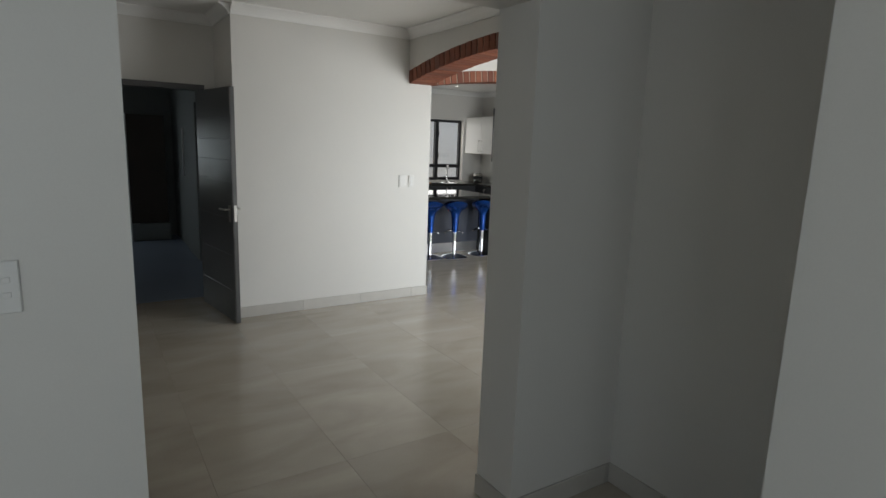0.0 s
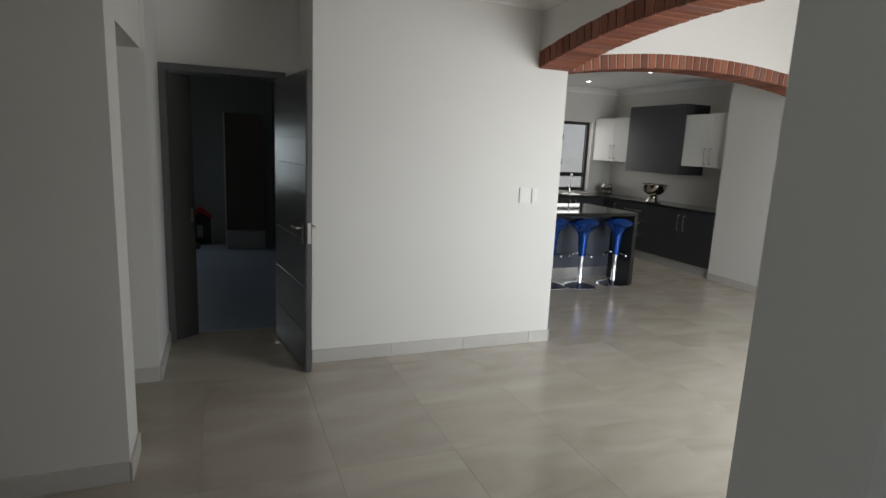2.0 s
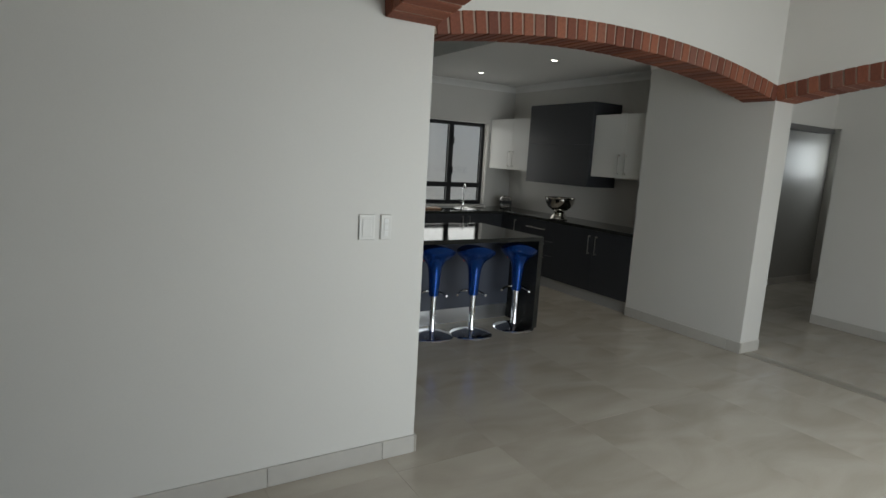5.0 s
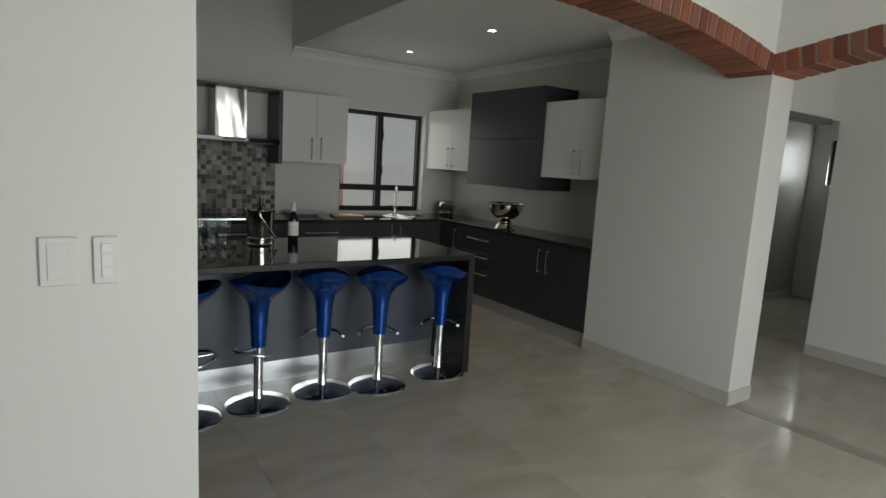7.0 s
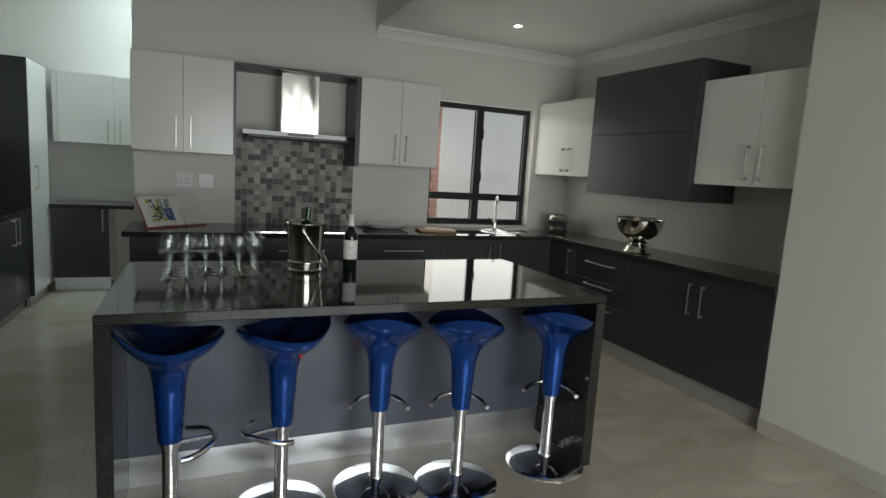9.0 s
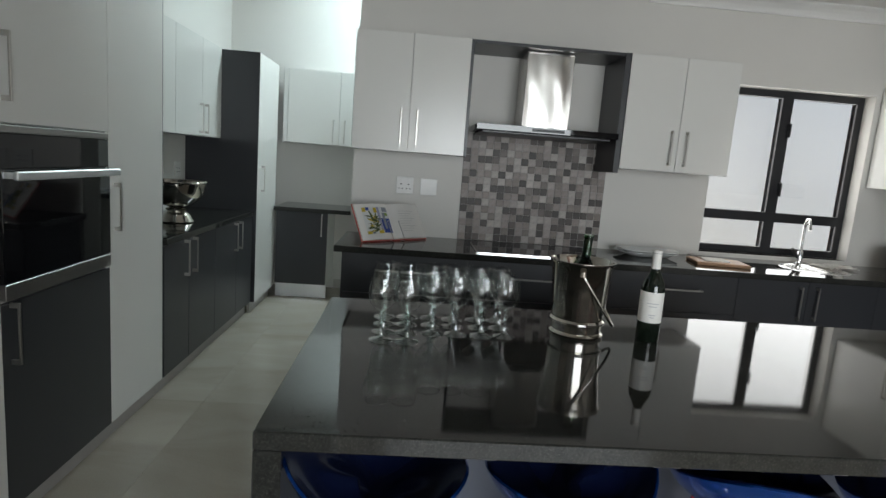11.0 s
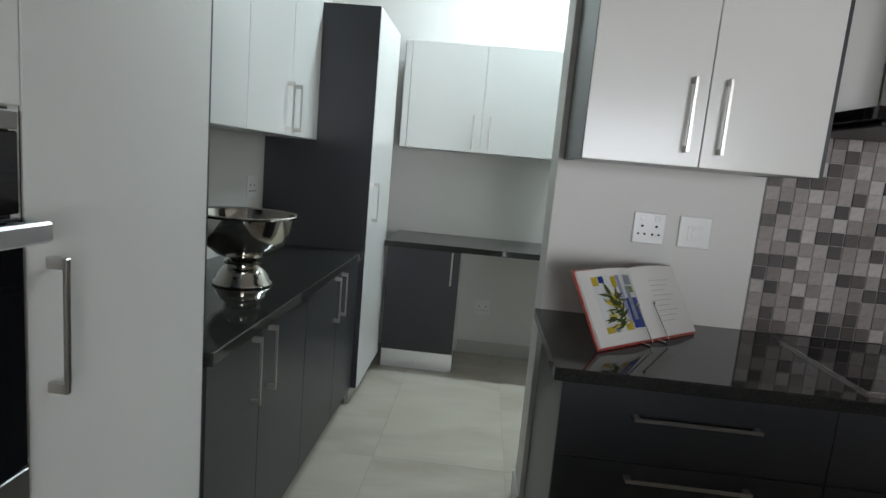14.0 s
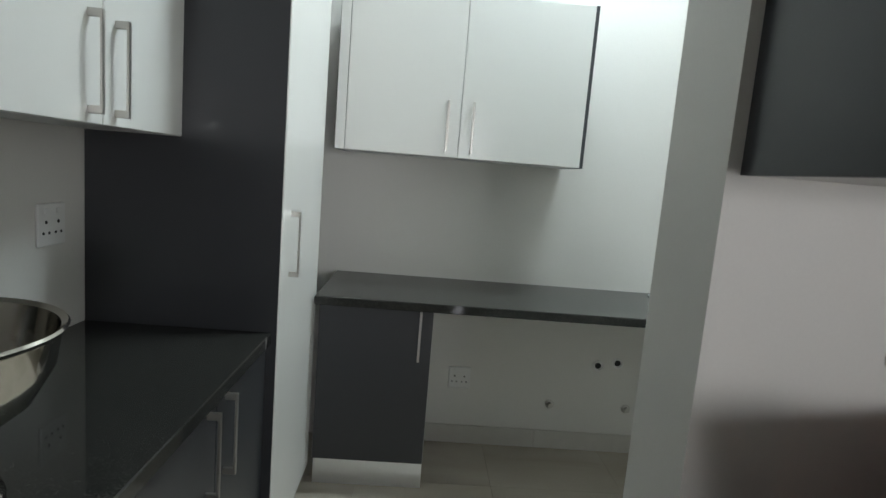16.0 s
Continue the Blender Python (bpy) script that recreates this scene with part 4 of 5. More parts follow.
def leaf_patch(u, z, ang, length, width, mat, off):
    """A slim printed leaf lying on the curved left page."""
    bm, ring = bmesh.new(), []
    for along, across in ((0, 0), (0.45, 0.5), (1, 0), (0.45, -0.5)):
        x = u + length * along * math.cos(ang) - width * across * math.sin(ang)
        q = abs(x) / PW
        y = 0.012 - 0.016 * math.sin(math.pi * min(1, q * 1.15)) * (1 - 0.4 * q) - off
        ring.append(bm.verts.new((x, y, z + length * along * math.sin(ang) + width * across * math.cos(ang))))
    bm.faces.new(ring)
    return part("picture", lean(bm), mat, book)


for k in range(64):
    leaf_patch(-0.142 + rng.uniform(-0.018, 0.018), rng.uniform(0.06, 0.165), rng.uniform(-0.5, 3.6), rng.uniform(0.03, 0.058), rng.uniform(0.006, 0.012), PICGREEN if k % 5 else PICYELLOW, 0.0026 + 0.0001 * k)
for k in range(9):
    page_patch("text_line", 0.07, 0.20 - 0.025 * (k % 3), 0.20 - 0.018 * k, 0.2025 - 0.018 * k, GREYINK, 0.0012)
stand = thing("book_stand", (3.652, 8.552, 0.90), "thin chrome wire stand holding a cookbook open", "book stand", rz=40)
for s in (-1, 1):
    part("wire", tube(bmesh.new(), [(s * 0.045, 0.056, 0.122), (s * 0.045, -0.018, 0.016), (s * 0.045, -0.012, 0.0035), (s * 0.045, 0.06, 0.0035), (s * 0.045, 0.13, 0.0035), (s * 0.045, 0.166, 0.18)], 0.0025, 8), CHROME, stand, "", True)
    part("tip", lathe(bmesh.new(), [(0, -0.006), (0.004, -0.005), (0.006, 0.0), (0.004, 0.005), (0, 0.006)], 12, s * 0.045, 0.055), CHROME, stand, "", True).location = (0, 0, 0.123)
part("cross_wire", tube(bmesh.new(), [(-0.045, 0.13, 0.0035), (0.045, 0.13, 0.0035)], 0.0022, 8), CHROME, stand, "", True)

hob = thing("glass_hob", (4.54, 8.53, 0.90), "black glass induction hob set in the worktop", "hob")
part("glass_top", boxes((-0.39, 0.39, -0.25, 0.25, 0.0, 0.006), bevel=0.002), BLACKGLASS, hob)
part("front_trim", boxes((-0.392, 0.392, -0.257, -0.251, 0.0, 0.007)), CHROME, hob)
part("side_trim", boxes((-0.397, -0.391, -0.257, 0.252, 0.0, 0.007)), CHROME, hob)


def platter(at, w, d, rz, name, label):
    p = thing(name, at, label, "platter", rz=rz)
    bm = bmesh.new()
    prof = [(0.0, 0.004), (0.6, 0.004), (0.72, 0.01), (0.9, 0.026), (1.0, 0.032), (1.0, 0.036), (0.9, 0.031), (0.7, 0.016), (0.6, 0.009), (0.0, 0.009)]
    n = 48
    rings = []
    for f, z in prof:
        if f == 0:
            rings.append([bm.verts.new((0, 0, z))])
            continue
        ring = []
        for i in range(n):
            a = 2 * math.pi * i / n
            c, s = math.cos(a), math.sin(a)
            q = (abs(c) ** 3.2 + abs(s) ** 3.2) ** (-1 / 3.2)
            ring.append(bm.verts.new((f * w / 2 * c * q, f * d / 2 * s * q, z)))
        rings.append(ring)
    for a, b in zip(rings, rings[1:]):
        for i in range(n):
            q = [a[i % len(a)], a[(i + 1) % len(a)], b[(i + 1) % len(b)], b[i % len(b)]]
            q = [v for k, v in enumerate(q) if v not in q[:k]]
            bm.faces.new(q)
    part("dish", bm, CHINA, p, "", True)
    return p


platter((5.36, 8.66, 0.898), 0.42, 0.27, 4, "serving_platter", "white china serving platter lying on the worktop")
platter((5.37, 8.665, 0.911), 0.41, 0.26, -3, "serving_platter", "white china serving platter stacked on another")
board = thing("chopping_board", (5.79, 8.50, 0.90), "reddish wooden chopping board on the worktop", "chopping board", rz=-10)
part("plank", boxes((-0.17, 0.17, -0.12, 0.12, 0.0, 0.022), bevel=0.005), BOARD, board)
part("cloth", boxes((-0.1, 0.06, -0.06, 0.1, 0.0225, 0.028), bevel=0.002), CLOTH, board, "folded pale cloth")

sink = thing("round_sink", (6.50, 8.55, 0.90), "round stainless steel inset sink with a polished rim", "sink")
part("rim", lathe(bmesh.new(), [(0.185, 0.0025), (0.19, 0.004), (0.205, 0.004), (0.215, 0.0005), (0.185, 0.0005)], 48), CHROME, sink, "", True)
part("basin", lathe(bmesh.new(), [(0.186, 0.003), (0.18, 0.0015), (0.0, 0.0008)], 48), STEEL, sink, "", True)
part("drain", lathe(bmesh.new(), [(0.0, 0.003), (0.03, 0.003), (0.034, 0.001), (0.0, 0.001)], 24), CHROME, sink, "", True)
tap = thing("kitchen_tap", (6.56, 8.79, 0.90), "tall chrome swan-neck mixer tap behind the sink", "tap")
part("body", lathe(bmesh.new(), [(0.026, 0.0), (0.026, 0.008), (0.02, 0.012), (0.02, 0.08), (0.016, 0.09), (0.0, 0.09)], 24), CHROME, tap, "", True)
part("spout", tube(bmesh.new(), [(0, 0, 0.08), (0, 0, 0.26), (-0.004, -0.01, 0.30), (-0.015, -0.04, 0.325), (-0.03, -0.08, 0.325), (-0.042, -0.11, 0.30), (-0.045, -0.12, 0.255)], 0.011, 12), CHROME, tap, "", True)
part("lever", tube(bmesh.new(), [(-0.02, 0, 0.05), (-0.06, -0.02, 0.085), (-0.085, -0.03, 0.11)], 0.011, 10), BLACK, tap, "dark lever", True)
towel = thing("tea_towel", (6.72, 8.66, 0.901), "crumpled pale tea towel beside the sink", "tea towel", rz=12)
bm = bmesh.new()
n = 18
grid = [[bm.verts.new((0.26 * (i / n - 0.5), 0.2 * (j / n - 0.5), 0.006 + 0.02 * abs(noise.noise(Vector((i * 0.35, j * 0.3, 1.7)))) + 0.008 * math.sin(i * 0.9) ** 2)) for j in range(n + 1)] for i in range(n + 1)]
for i in range(n):
    for j in range(n):
        bm.faces.new((grid[i][j], grid[i + 1][j], grid[i + 1][j + 1], grid[i][j + 1]))
bmesh.ops.solidify(bm, geom=bm.faces[:], thickness=0.006)
part("cloth", bm, CLOTH, towel, "", True)
toaster = thing("toaster", (7.22, 8.62, 0.90), "steel and black two-slice toaster in the worktop corner", "toaster", rz=-40)
part("body", boxes((-0.085, 0.085, -0.14, 0.14, 0.012, 0.175), bevel=0.02), STEEL, toaster, "brushed steel shell", True)
part("band", boxes((-0.0875, 0.0875, -0.142, 0.142, 0.065, 0.125), bevel=0.006), BLACK, toaster, "black band")
part("base", boxes((-0.08, 0.08, -0.132, 0.132, 0.0, 0.0118), bevel=0.003), BLACK, toaster)
for s in (-1, 1):
    part("slot", boxes((s * 0.032 - 0.014, s * 0.032 + 0.014, -0.1, 0.1, 0.1752, 0.1758)), HOLE, toaster)
part("lever", boxes((-0.015, 0.015, -0.157, -0.143, 0.11, 0.122), bevel=0.003), BLACK, toaster)


# ---- sockets and switches: local -y faces the room ----
def plate_base(name, at, rz, w, h, label, cat, grp="", mat=None):
    t = thing(name, at, label, cat, grp, rz=rz)
    part("plate", boxes((-w / 2, w / 2, -0.009, 0.0, -h / 2, h / 2), bevel=0.003), mat or PLASTIC, t)
    return t


def pin(parent, x, z, r=0.0042):
    ob = part("pin_hole", lathe(bmesh.new(), [(0, 0), (r, 0), (r, 0.0012), (0, 0.0012)], 12), HOLE, parent)
    ob.location, ob.rotation_euler = (x, -0.009, z), (radians(90), 0, 0)


def rocker(parent, x, z, w=0.022, h=0.026):
    part("rocker", boxes((x - w / 2, x + w / 2, -0.0125, -0.0092, z - h / 2, z + h / 2), bevel=0.0015), PLASTIC, parent)


def socket(at, rz=0):
    s = plate_base("wall_socket", at, rz, 0.118, 0.118, "white double wall socket plate with round pin holes", "socket", "wall sockets")
    for sx in (-0.026, 0.026):
        pin(s, sx, 0.008, 0.005)
        pin(s, sx - 0.012, -0.022)
        pin(s, sx + 0.012, -0.022)
        rocker(s, sx, 0.038, 0.02, 0.018)
    return s


def isolator(at, rz=0):
    s = plate_base("isolator_switch", at, rz, 0.118, 0.118, "white square switch plate with one rocker", "switch")
    part("surround", boxes((-0.026, 0.026, -0.0115, -0.0092, -0.03, 0.022), bevel=0.001), PLASTIC, s)
    rocker(s, 0.0, -0.004, 0.024, 0.034)
    return s


socket((3.672, YN, 1.252))
isolator((3.84, YN, 1.252))
socket((3.117, 10.94, 0.367))
socket((1.82, 9.62, 1.215), 90)
sw = plate_base("light_switch", (3.117, 4.315, 1.248), 0, 0.082, 0.124, "off-white blank light switch plate flush with the wall colour", "switch", "light switches", PLATE)
part("cover", boxes((-0.024, 0.024, -0.0115, -0.0092, -0.045, 0.045), bevel=0.001), PLATE, sw)
sw = plate_base("light_switch", (3.219, 4.315, 1.248), 0, 0.058, 0.124, "narrow off-white light switch plate with three small rockers", "switch", "light switches", PLATE)
for z in (-0.032, 0.0, 0.032):
    rocker(sw, 0, z)
sw = plate_base("light_switch", (0.112, 0.726, 1.272), 0, 0.09, 0.127, "white light switch plate with two round dimples", "switch", "light switches")
for z in (-0.018, 0.018):
    rocker(sw, 0.018, z, 0.018, 0.014)

# ---- doors ----
structure("door_frame_1", boxes((0.456, 0.505, 4.995, 5.205, 0, 2.11), (1.3, 1.345, 5.0, 5.205, 0, 2.11), (0.505, 1.3, 5.0, 5.205, 2.06, 2.11)), DOORFRAME, "grey pressed-steel double door frame", "door frame")


def lever_set(parent, x, y, z, side):
    """Lever handle on both faces of a door that lies along y; side: +1 or -1 along x."""
    bm = bmesh.new()
    tube(bm, [(x, y, z), (x + side * 0.045, y, z), (x + side * 0.05, y + 0.02, z), (x + side * 0.05, y + 0.115, z - 0.003)], 0.0085, 10)
    h = part("lever", bm, NICKEL, parent, "satin nickel lever", True)
    part("back_plate", boxes((min(x, x + side * 0.006), max(x, x + side * 0.006), y - 0.022, y + 0.022, z - 0.11, z + 0.035), bevel=0.002), NICKEL, parent)
    return h


door = thing("door_1", (1.281, 4.998, 0.0), "dark grey grooved door leaf standing wide open", "door", kind="structure", rz=8)
part("leaf", boxes((-0.018, 0.018, -0.872, -0.002, 0.008, 2.05), bevel=0.002), DOORGREY, door)
zs = [0.012, 0.30, 0.62, 0.94, 1.26, 1.44, 1.62, 1.80, 2.046]
for a, b in zip(zs, zs[1:]):
    part("face_board", boxes((-0.024, -0.0182, -0.868, -0.008, a + 0.005, b - 0.005), bevel=0.0015), DOORGREY, door)
lever_set(door, -0.0242, -0.81, 1.02, -1)
lever_set(door, 0.0182, -0.81, 1.02, 1)
part("lock_plate", boxes((-0.011, 0.011, -0.8745, -0.8722, 0.92, 1.06)), NICKEL, door)
leaf2 = thing("door_2", (0.507, 5.03, 0.0), "narrow dark grey side leaf of the double door, ajar", "door", kind="structure", rz=38)
part("leaf", boxes((0.0, 0.2, 0.0, 0.036, 0.008, 2.05), bevel=0.002), DOORGREY, leaf2)
part("bolt_plate", boxes((0.16, 0.185, -0.003, -0.0002, 0.93, 1.04), bevel=0.001), NICKEL, leaf2)
side = thing("door_3", (0.215, 3.36, 0.0), "dark brown wooden door closed in a deep side doorway", "door", kind="structure")
part("leaf", boxes((0.0, 0.04, 0.05, 0.85, 0.008, 2.05), bevel=0.002), BROWN, side)
part("frame_jamb", boxes((-0.01, 0.07, 0.0, 0.048, 0.0, 2.099)), BROWN, side)
part("frame_jamb", boxes((-0.01, 0.07, 0.852, 0.899, 0.0, 2.099)), BROWN, side)
part("frame_head", boxes((-0.01, 0.07, 0.049, 0.851, 2.052, 2.099)), BROWN, side)
structure("door_frame_2", boxes((7.205, 8.815, 5.0, 5.14, 2.09, 2.138)), DOORFRAME, "dark grey head of the passage doorway", "door frame")


# ---- windows ----
def window(name, x0, x1, z0, z1, rails, label, at=(0, 0, 0), rz=0, stays=()):
    """Black framed window in the local xz plane. rails: (kind, position) bars; panes fill the fields."""
    w = thing(name, at, label, "window", kind="structure", rz=rz)
    f = 0.05
    part("frame", boxes((x0, x0 + f, 0, 0.05, z0, z1), (x1 - f, x1, 0, 0.05, z0, z1), (x0 + f, x1 - f, 0, 0.05, z0, z0 + f), (x0 + f, x1 - f, 0, 0.05, z1 - f, z1)), WFRAME, w, "black aluminium frame")
    xs = [x0 + f] + [p for k, p in rails if k == "v"] + [x1 - f]
    zs_ = [z0 + f] + [p for k, p in rails if k == "h"] + [z1 - f]
    for k, p in rails:
        if k == "v":
            part("mullion", boxes((p - 0.04, p + 0.04, -0.004, 0.054, z0 + f, z1 - f)), WFRAME, w)
        else:
            part("transom", boxes((x0 + f, x1 - f, -0.006, 0.056, p - 0.035, p + 0.035)), WFRAME, w)
    for a, b in zip(xs, xs[1:]):
        for c, d in zip(zs_, zs_[1:]):
            pane = part("pane", boxes((a, b, 0.024, 0.028, c, d)), PANE, w)
            pane.visible_shadow = False
    for x, z in stays:
        part("casement_handle", boxes((x - 0.008, x + 0.008, -0.035, -0.004, z - 0.05, z + 0.05), bevel=0.003), BLACK, w)
    return w


window("window_1", 5.85, 6.99, 0.932, 2.128, [("v", 6.41), ("h", 1.21)], "black aluminium kitchen window with four clear panes", (0, 8.98, 0), 0, [(6.44, 1.42), (6.44, 1.85)])
structure("window_sill_1", boxes((5.85, 6.99, 8.885, 8.979, 0.901, 0.931), bevel=0.002), GRANITE, "dark granite window sill", "window sill")
window("window_2", 0.0, 0.33, 1.57, 2.16, [], "small high black-framed passage window", (11.72, 6.15, 0), -90)
window("window_3", 0.0, 0.30, 0.9, 1.76, [("h", 1.12)], "small black-framed store room window", (-0.27, 9.40, 0), 0)

# ---- downlights ----
for x, y in ((6.24, 6.66), (6.24, 8.055)):
    d = thing("downlight", (x, y, HK), "small lit recessed ceiling downlight with white rim", "downlight", "ceiling downlights")
    part("rim", lathe(bmesh.new(), [(0.032, -0.001), (0.034, -0.006), (0.044, -0.005), (0.047, 0.0), (0.032, 0.0)], 32), CEIL, d, "", True)
    part("lamp", lathe(bmesh.new(), [(0.0, -0.003), (0.031, -0.003), (0.031, -0.001), (0.0, -0.001)], 24), LAMPGLOW, d, "warm glowing lamp")
    s = new("downlight_beam", bpy.data.lights.new("downlight_beam", "SPOT"))
    s.data.energy, s.data.color, s.data.spot_size, s.data.spot_blend, s.data.shadow_soft_size = 18, (1.0, 0.9, 0.78), radians(80), 0.7, 0.03
    s.matrix_world = look((x, y, HK - 0.012), (x, y, 0))

# ---- pantry fittings ----
batten = thing("ceiling_light", (3.56, 10.25, HH), "lit cool-white fluorescent batten on the pantry ceiling", "ceiling light")
part("housing", boxes((-0.62, 0.62, -0.035, 0.035, -0.055, -0.001), bevel=0.004), PLASTIC, batten)
part("diffuser", boxes((-0.60, 0.60, -0.06, 0.06, -0.075, -0.056), bevel=0.006), glow("tube_glow", (0.80, 0.95, 1.0), 5), batten, "glowing cool-white tube cover")
tube_light = new("batten_light", bpy.data.lights.new("batten_light", "AREA"))
tube_light.data.shape, tube_light.data.size, tube_light.data.size_y = "RECTANGLE", 1.2, 0.12
tube_light.data.energy, tube_light.data.color = 35, (0.78, 0.95, 1.0)
tube_light.matrix_world = look((3.56, 10.25, HH - 0.08), (3.54, 9.9, 0))
for x, z, r in ((3.62, 0.25, 0.024), (3.86, 0.482, 0.03), (3.965, 0.503, 0.03), (4.04, 0.25, 0.024)):
    t = thing("pipe_outlet", (x, 10.94, z), "small capped pipe outlet in the pantry wall", "pipe outlet", "pipe outlets")
    o = part("collar", lathe(bmesh.new(), [(r, 0.0), (r, 0.008), (r * 0.7, 0.012), (r * 0.7, 0.002), (0, 0.002)], 20), NICKEL if r < 0.027 else PLASTIC, t, "", True)
    o.rotation_euler = (radians(90), 0, 0)
    o2 = part("cap", lathe(bmesh.new(), [(r * 0.55, 0.0), (r * 0.55, 0.03 if r < 0.027 else 0.004), (0, 0.03 if r < 0.027 else 0.004)], 16), NICKEL if r < 0.027 else HOLE, t, "", True)
    o2.rotation_euler = (radians(90), 0, 0)
psink = thing("pantry_sink", (4.30, 10.66, 0.90), "white drop-in sink rim at the worktop end", "sink")
part("rim", boxes((-0.25, 0.28, -0.21, -0.185, 0.0, 0.008), (-0.25, 0.28, 0.185, 0.21, 0.0, 0.008), (-0.25, -0.225, -0.185, 0.185, 0.0, 0.008), (0.255, 0.28, -0.185, 0.185, 0.0, 0.008), bevel=0.002), CHINA, psink)
part("basin", boxes((-0.224, 0.254, -0.184, 0.184, 0.0, 0.002)), STEEL, psink)

# ---- store room ----
cup = thing("dark_cupboard", (0.0, 0.0, 0.0), "tall dark cupboard on a grey plinth in the store room", "cupboard")
part("body", boxes((0.93, 1.45, 9.0, 9.345, 0.27, 1.93), bevel=0.004), BROWN, cup)
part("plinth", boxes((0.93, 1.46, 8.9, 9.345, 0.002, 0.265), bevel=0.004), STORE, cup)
part("edge_strip", boxes((0.915, 0.929, 8.99, 9.345, 0.002, 1.93)), PLASTIC, cup)
hs = thing("house_shaped_board", (0.57, 9.28, 0.0), "black house-shaped board with a red gable roof edge", "display board")
bm = bmesh.new()
pts = [(-0.15, 0.0), (0.15, 0.0), (0.15, 0.40), (0.0, 0.54), (-0.15, 0.40)]
fr = [bm.verts.new((x, 0.0, z + 0.003)) for x, z in pts]
bk = [bm.verts.new((x, 0.03, z + 0.003)) for x, z in pts]
bm.faces.new(fr)
bm.faces.new(bk[::-1])
for i in range(5):
    j = (i + 1) % 5
    bm.faces.new((fr[i], bk[i], bk[j], fr[j]))
part("panel", bm, BLACK, hs, "black panel")
bm = bmesh.new()
for s in (-1, 1):
    p = [(s * 0.165, 0.395), (s * 0.165, 0.44), (0.0, 0.585), (0.0, 0.49)]
    a = [bm.verts.new((x, -0.006, z)) for x, z in p]
    b = [bm.verts.new((x, 0.034, z)) for x, z in p]
    bm.faces.new(a)
    bm.faces.new(b)
    for i in range(4):
        j = (i + 1) % 4
        bm.faces.new((a[i], b[i], b[j], a[j]))
part("roof_edge", bm, RED, hs, "red gable edge")
part("edge_strip", boxes((-0.156, -0.148, -0.004, -0.001, 0.005, 0.4), (0.148, 0.156, -0.004, -0.001, 0.005, 0.4), (-0.148, 0.148, -0.004, -0.001, 0.005, 0.012)), LABEL, hs, "white outline")
part("motif", boxes((-0.05, 0.03, -0.003, -0.0005, 0.12, 0.3)), STORE, hs, "faint grey motif")
door4 = thing("door_4", (1.599, 7.02, 0.0), "dim grey flush door with a long bright pull bar", "door", kind="structure", rz=90)
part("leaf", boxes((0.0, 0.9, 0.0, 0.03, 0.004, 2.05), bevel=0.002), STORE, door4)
part("pull_bar", tube(bmesh.new(), [(0.78, 0.065, 1.08), (0.78, 0.065, 1.74)], 0.014, 12), PLASTIC, door4, "long pale vertical pull bar", True)
for z in (1.16, 1.66):
    part("bar_post", boxes((0.77, 0.79, 0.031, 0.06, z - 0.008, z + 0.008)), NICKEL, door4)
pail = thing("paint_pail", (0.02, 9.1, 0.002), "white plastic pail with lid on the store floor", "pail")
part("body", lathe(bmesh.new(), [(0.0, 0.0), (0.11, 0.0), (0.13, 0.25), (0.0, 0.25)], 24), PLASTIC, pail, "", True)
part("lid", lathe(bmesh.new(), [(0.0, 0.275), (0.128, 0.272), (0.136, 0.262), (0.136, 0.2505), (0.0, 0.2505)], 24), STORE, pail, "grey lid", True)
heap = thing("dark_bag", (0.36, 9.05, 0.002), "limp dark bag lying on the store floor", "bag")
bm = bmesh.new()
bmesh.ops.create_icosphere(bm, subdivisions=3, radius=1.0)
for v in bm.verts:
    k = 1 + 0.35 * noise.noise(v.co * 2.3)
    v.co = Vector((v.co.x * 0.2 * k, v.co.y * 0.13 * k, max(0.0, 0.02 + v.co.z * 0.08 * k)))
part("cloth", bm, BLACK, heap, "", True)

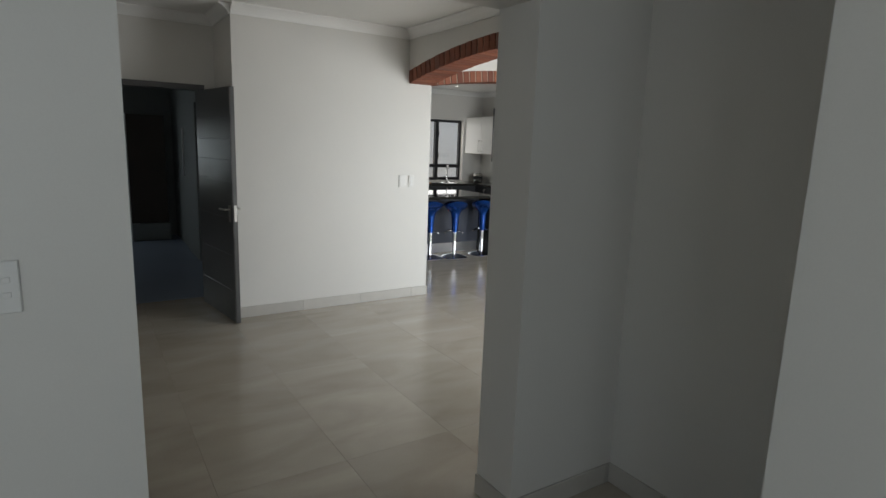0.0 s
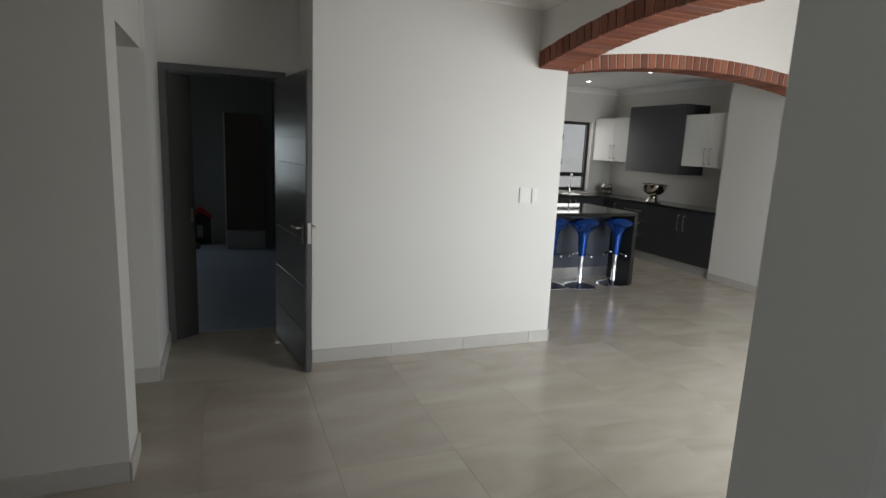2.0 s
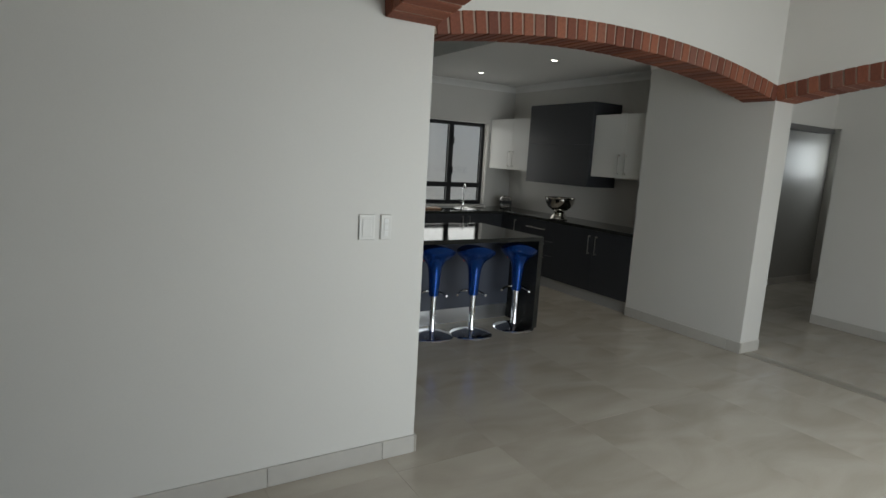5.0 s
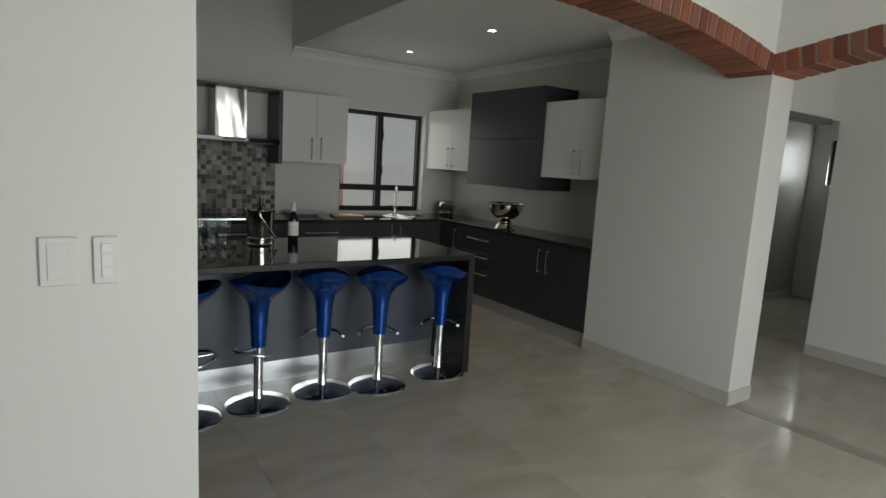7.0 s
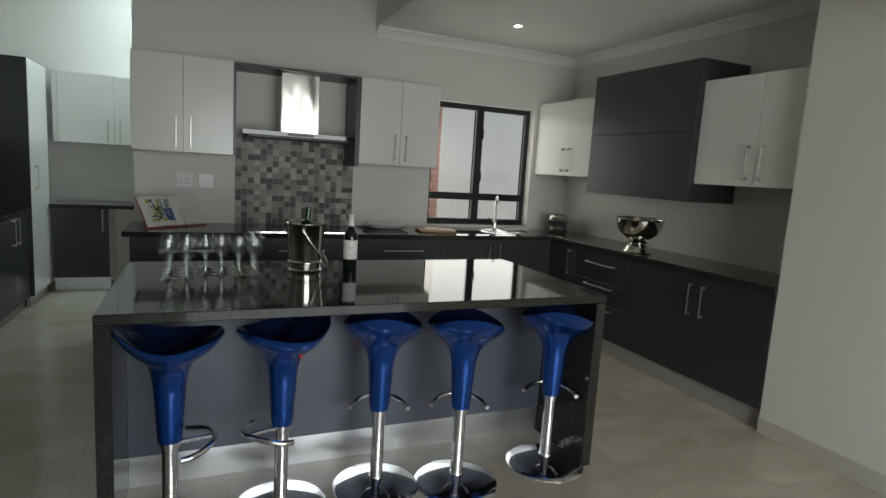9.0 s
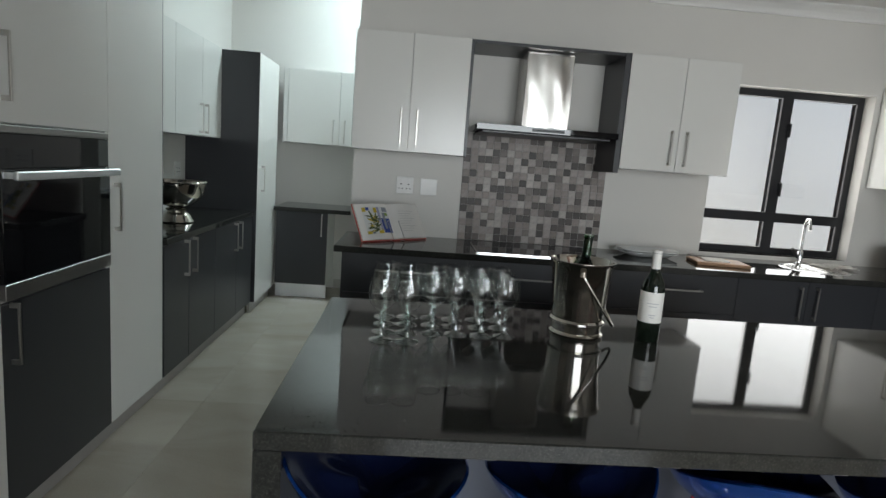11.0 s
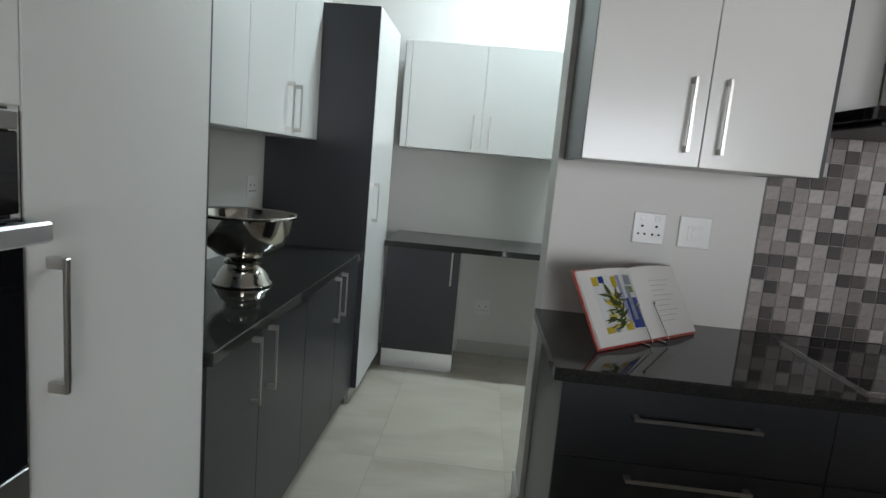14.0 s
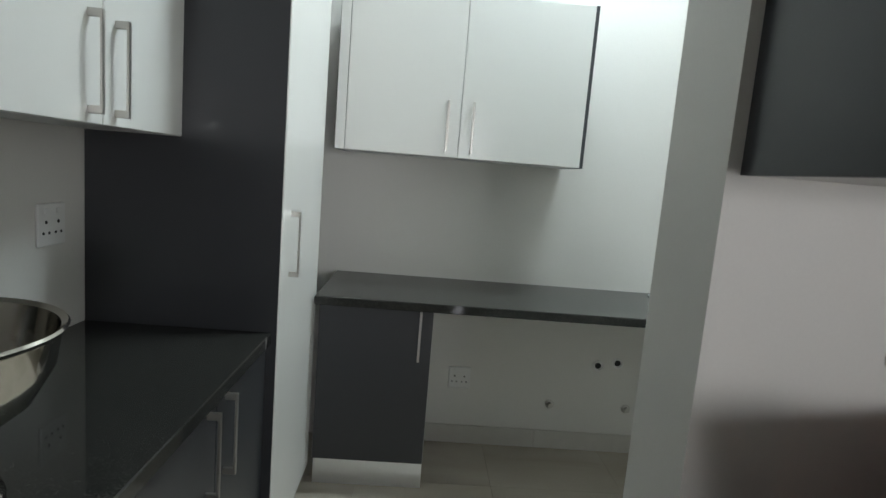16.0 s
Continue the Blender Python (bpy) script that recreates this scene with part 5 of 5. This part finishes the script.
# ---- outside the kitchen window ----
structure("boundary_wall", boxes((4.9, 11.5, 11.2, 11.4, -0.06, 6.5)), OUTWALL, "tall white boundary wall outside the window", "wall")
pier = structure("wall_outside_pier", boxes((5.9, 6.72, 10.76, 11.195, -0.06, 4.2)), MORTAR, "red brick pier outside the kitchen window", "brick pier")
bm_full = mesh_of("brick", boxes((0, 0.222, 0, 0.05, 0, 0.073), bevel=0.003), OUTBRICK)
bm_half = mesh_of("brick", boxes((0, 0.105, 0, 0.05, 0, 0.073), bevel=0.003), OUTBRICK)
for c in range(30):
    z = 0.45 + c * 0.085
    x = 6.73
    lens_ = (0.222, 0.222, 0.222) if c % 2 else (0.105, 0.222, 0.222, 0.222)
    for L in lens_:
        x -= L
        piece("brick", bm_full if L > 0.2 else bm_half, pier, (x, 10.746 - 0.002 * ((c * 5 + int(x * 10)) % 3), z))
        x -= 0.012

# ---- mosaic splashback: separate small tiles ----
splash = structure("splashback", boxes((4.068, 5.09, YN - 0.0045, YN - 0.0005, 0.901, 1.648)), paint("pale_grout", (0.36, 0.34, 0.32), 0.85), "mosaic splashback of small mixed grey and brown tiles", "splashback")
tile_me = mesh_of("tile", boxes((-0.0237, 0.0237, -0.0035, 0.0, -0.0237, 0.0237), bevel=0.0012), MOSAIC)
for i in range(20):
    for j in range(15):
        piece("tile", tile_me, splash, (4.068 + 0.0511 * (i + 0.5), YN - 0.0046 - 0.0005 * ((i * 3 + j * 7) % 3), 0.9015 + 0.0497 * (j + 0.5)))

# ---- floor tiles: separate large slabs ----
TX, TY = 0.635, 1.27
slab = mesh_of("tile", boxes((0.0005, TX - 0.0005, 0.0005, TY - 0.0005, -0.0038, 0.0), bevel=0.0004), FLOOR)
rooms = [(-1.75, 3.19, -2.95, 5.03), (3.19, 7.65, 0.87, 11.1), (1.7, 3.19, 5.03, 11.1), (7.65, 11.8, 0.72, 6.5), (-1.75, 2.6, -2.95, 0.87)]
for i in range(-6, 16):
    for j in range(-4, 9):
        x, y = 2.0 + (i - 1) * TX, 0.35 + j * TY
        if any(a - 0.3 < x + TX / 2 < b + 0.3 and c - 0.6 < y + TY / 2 < d + 0.6 for a, b, c, d in rooms) and not (x + TX / 2 < 1.62 and y + TY / 2 > 5.6):
            piece("tile", slab, floor, (x, y, 0.0))
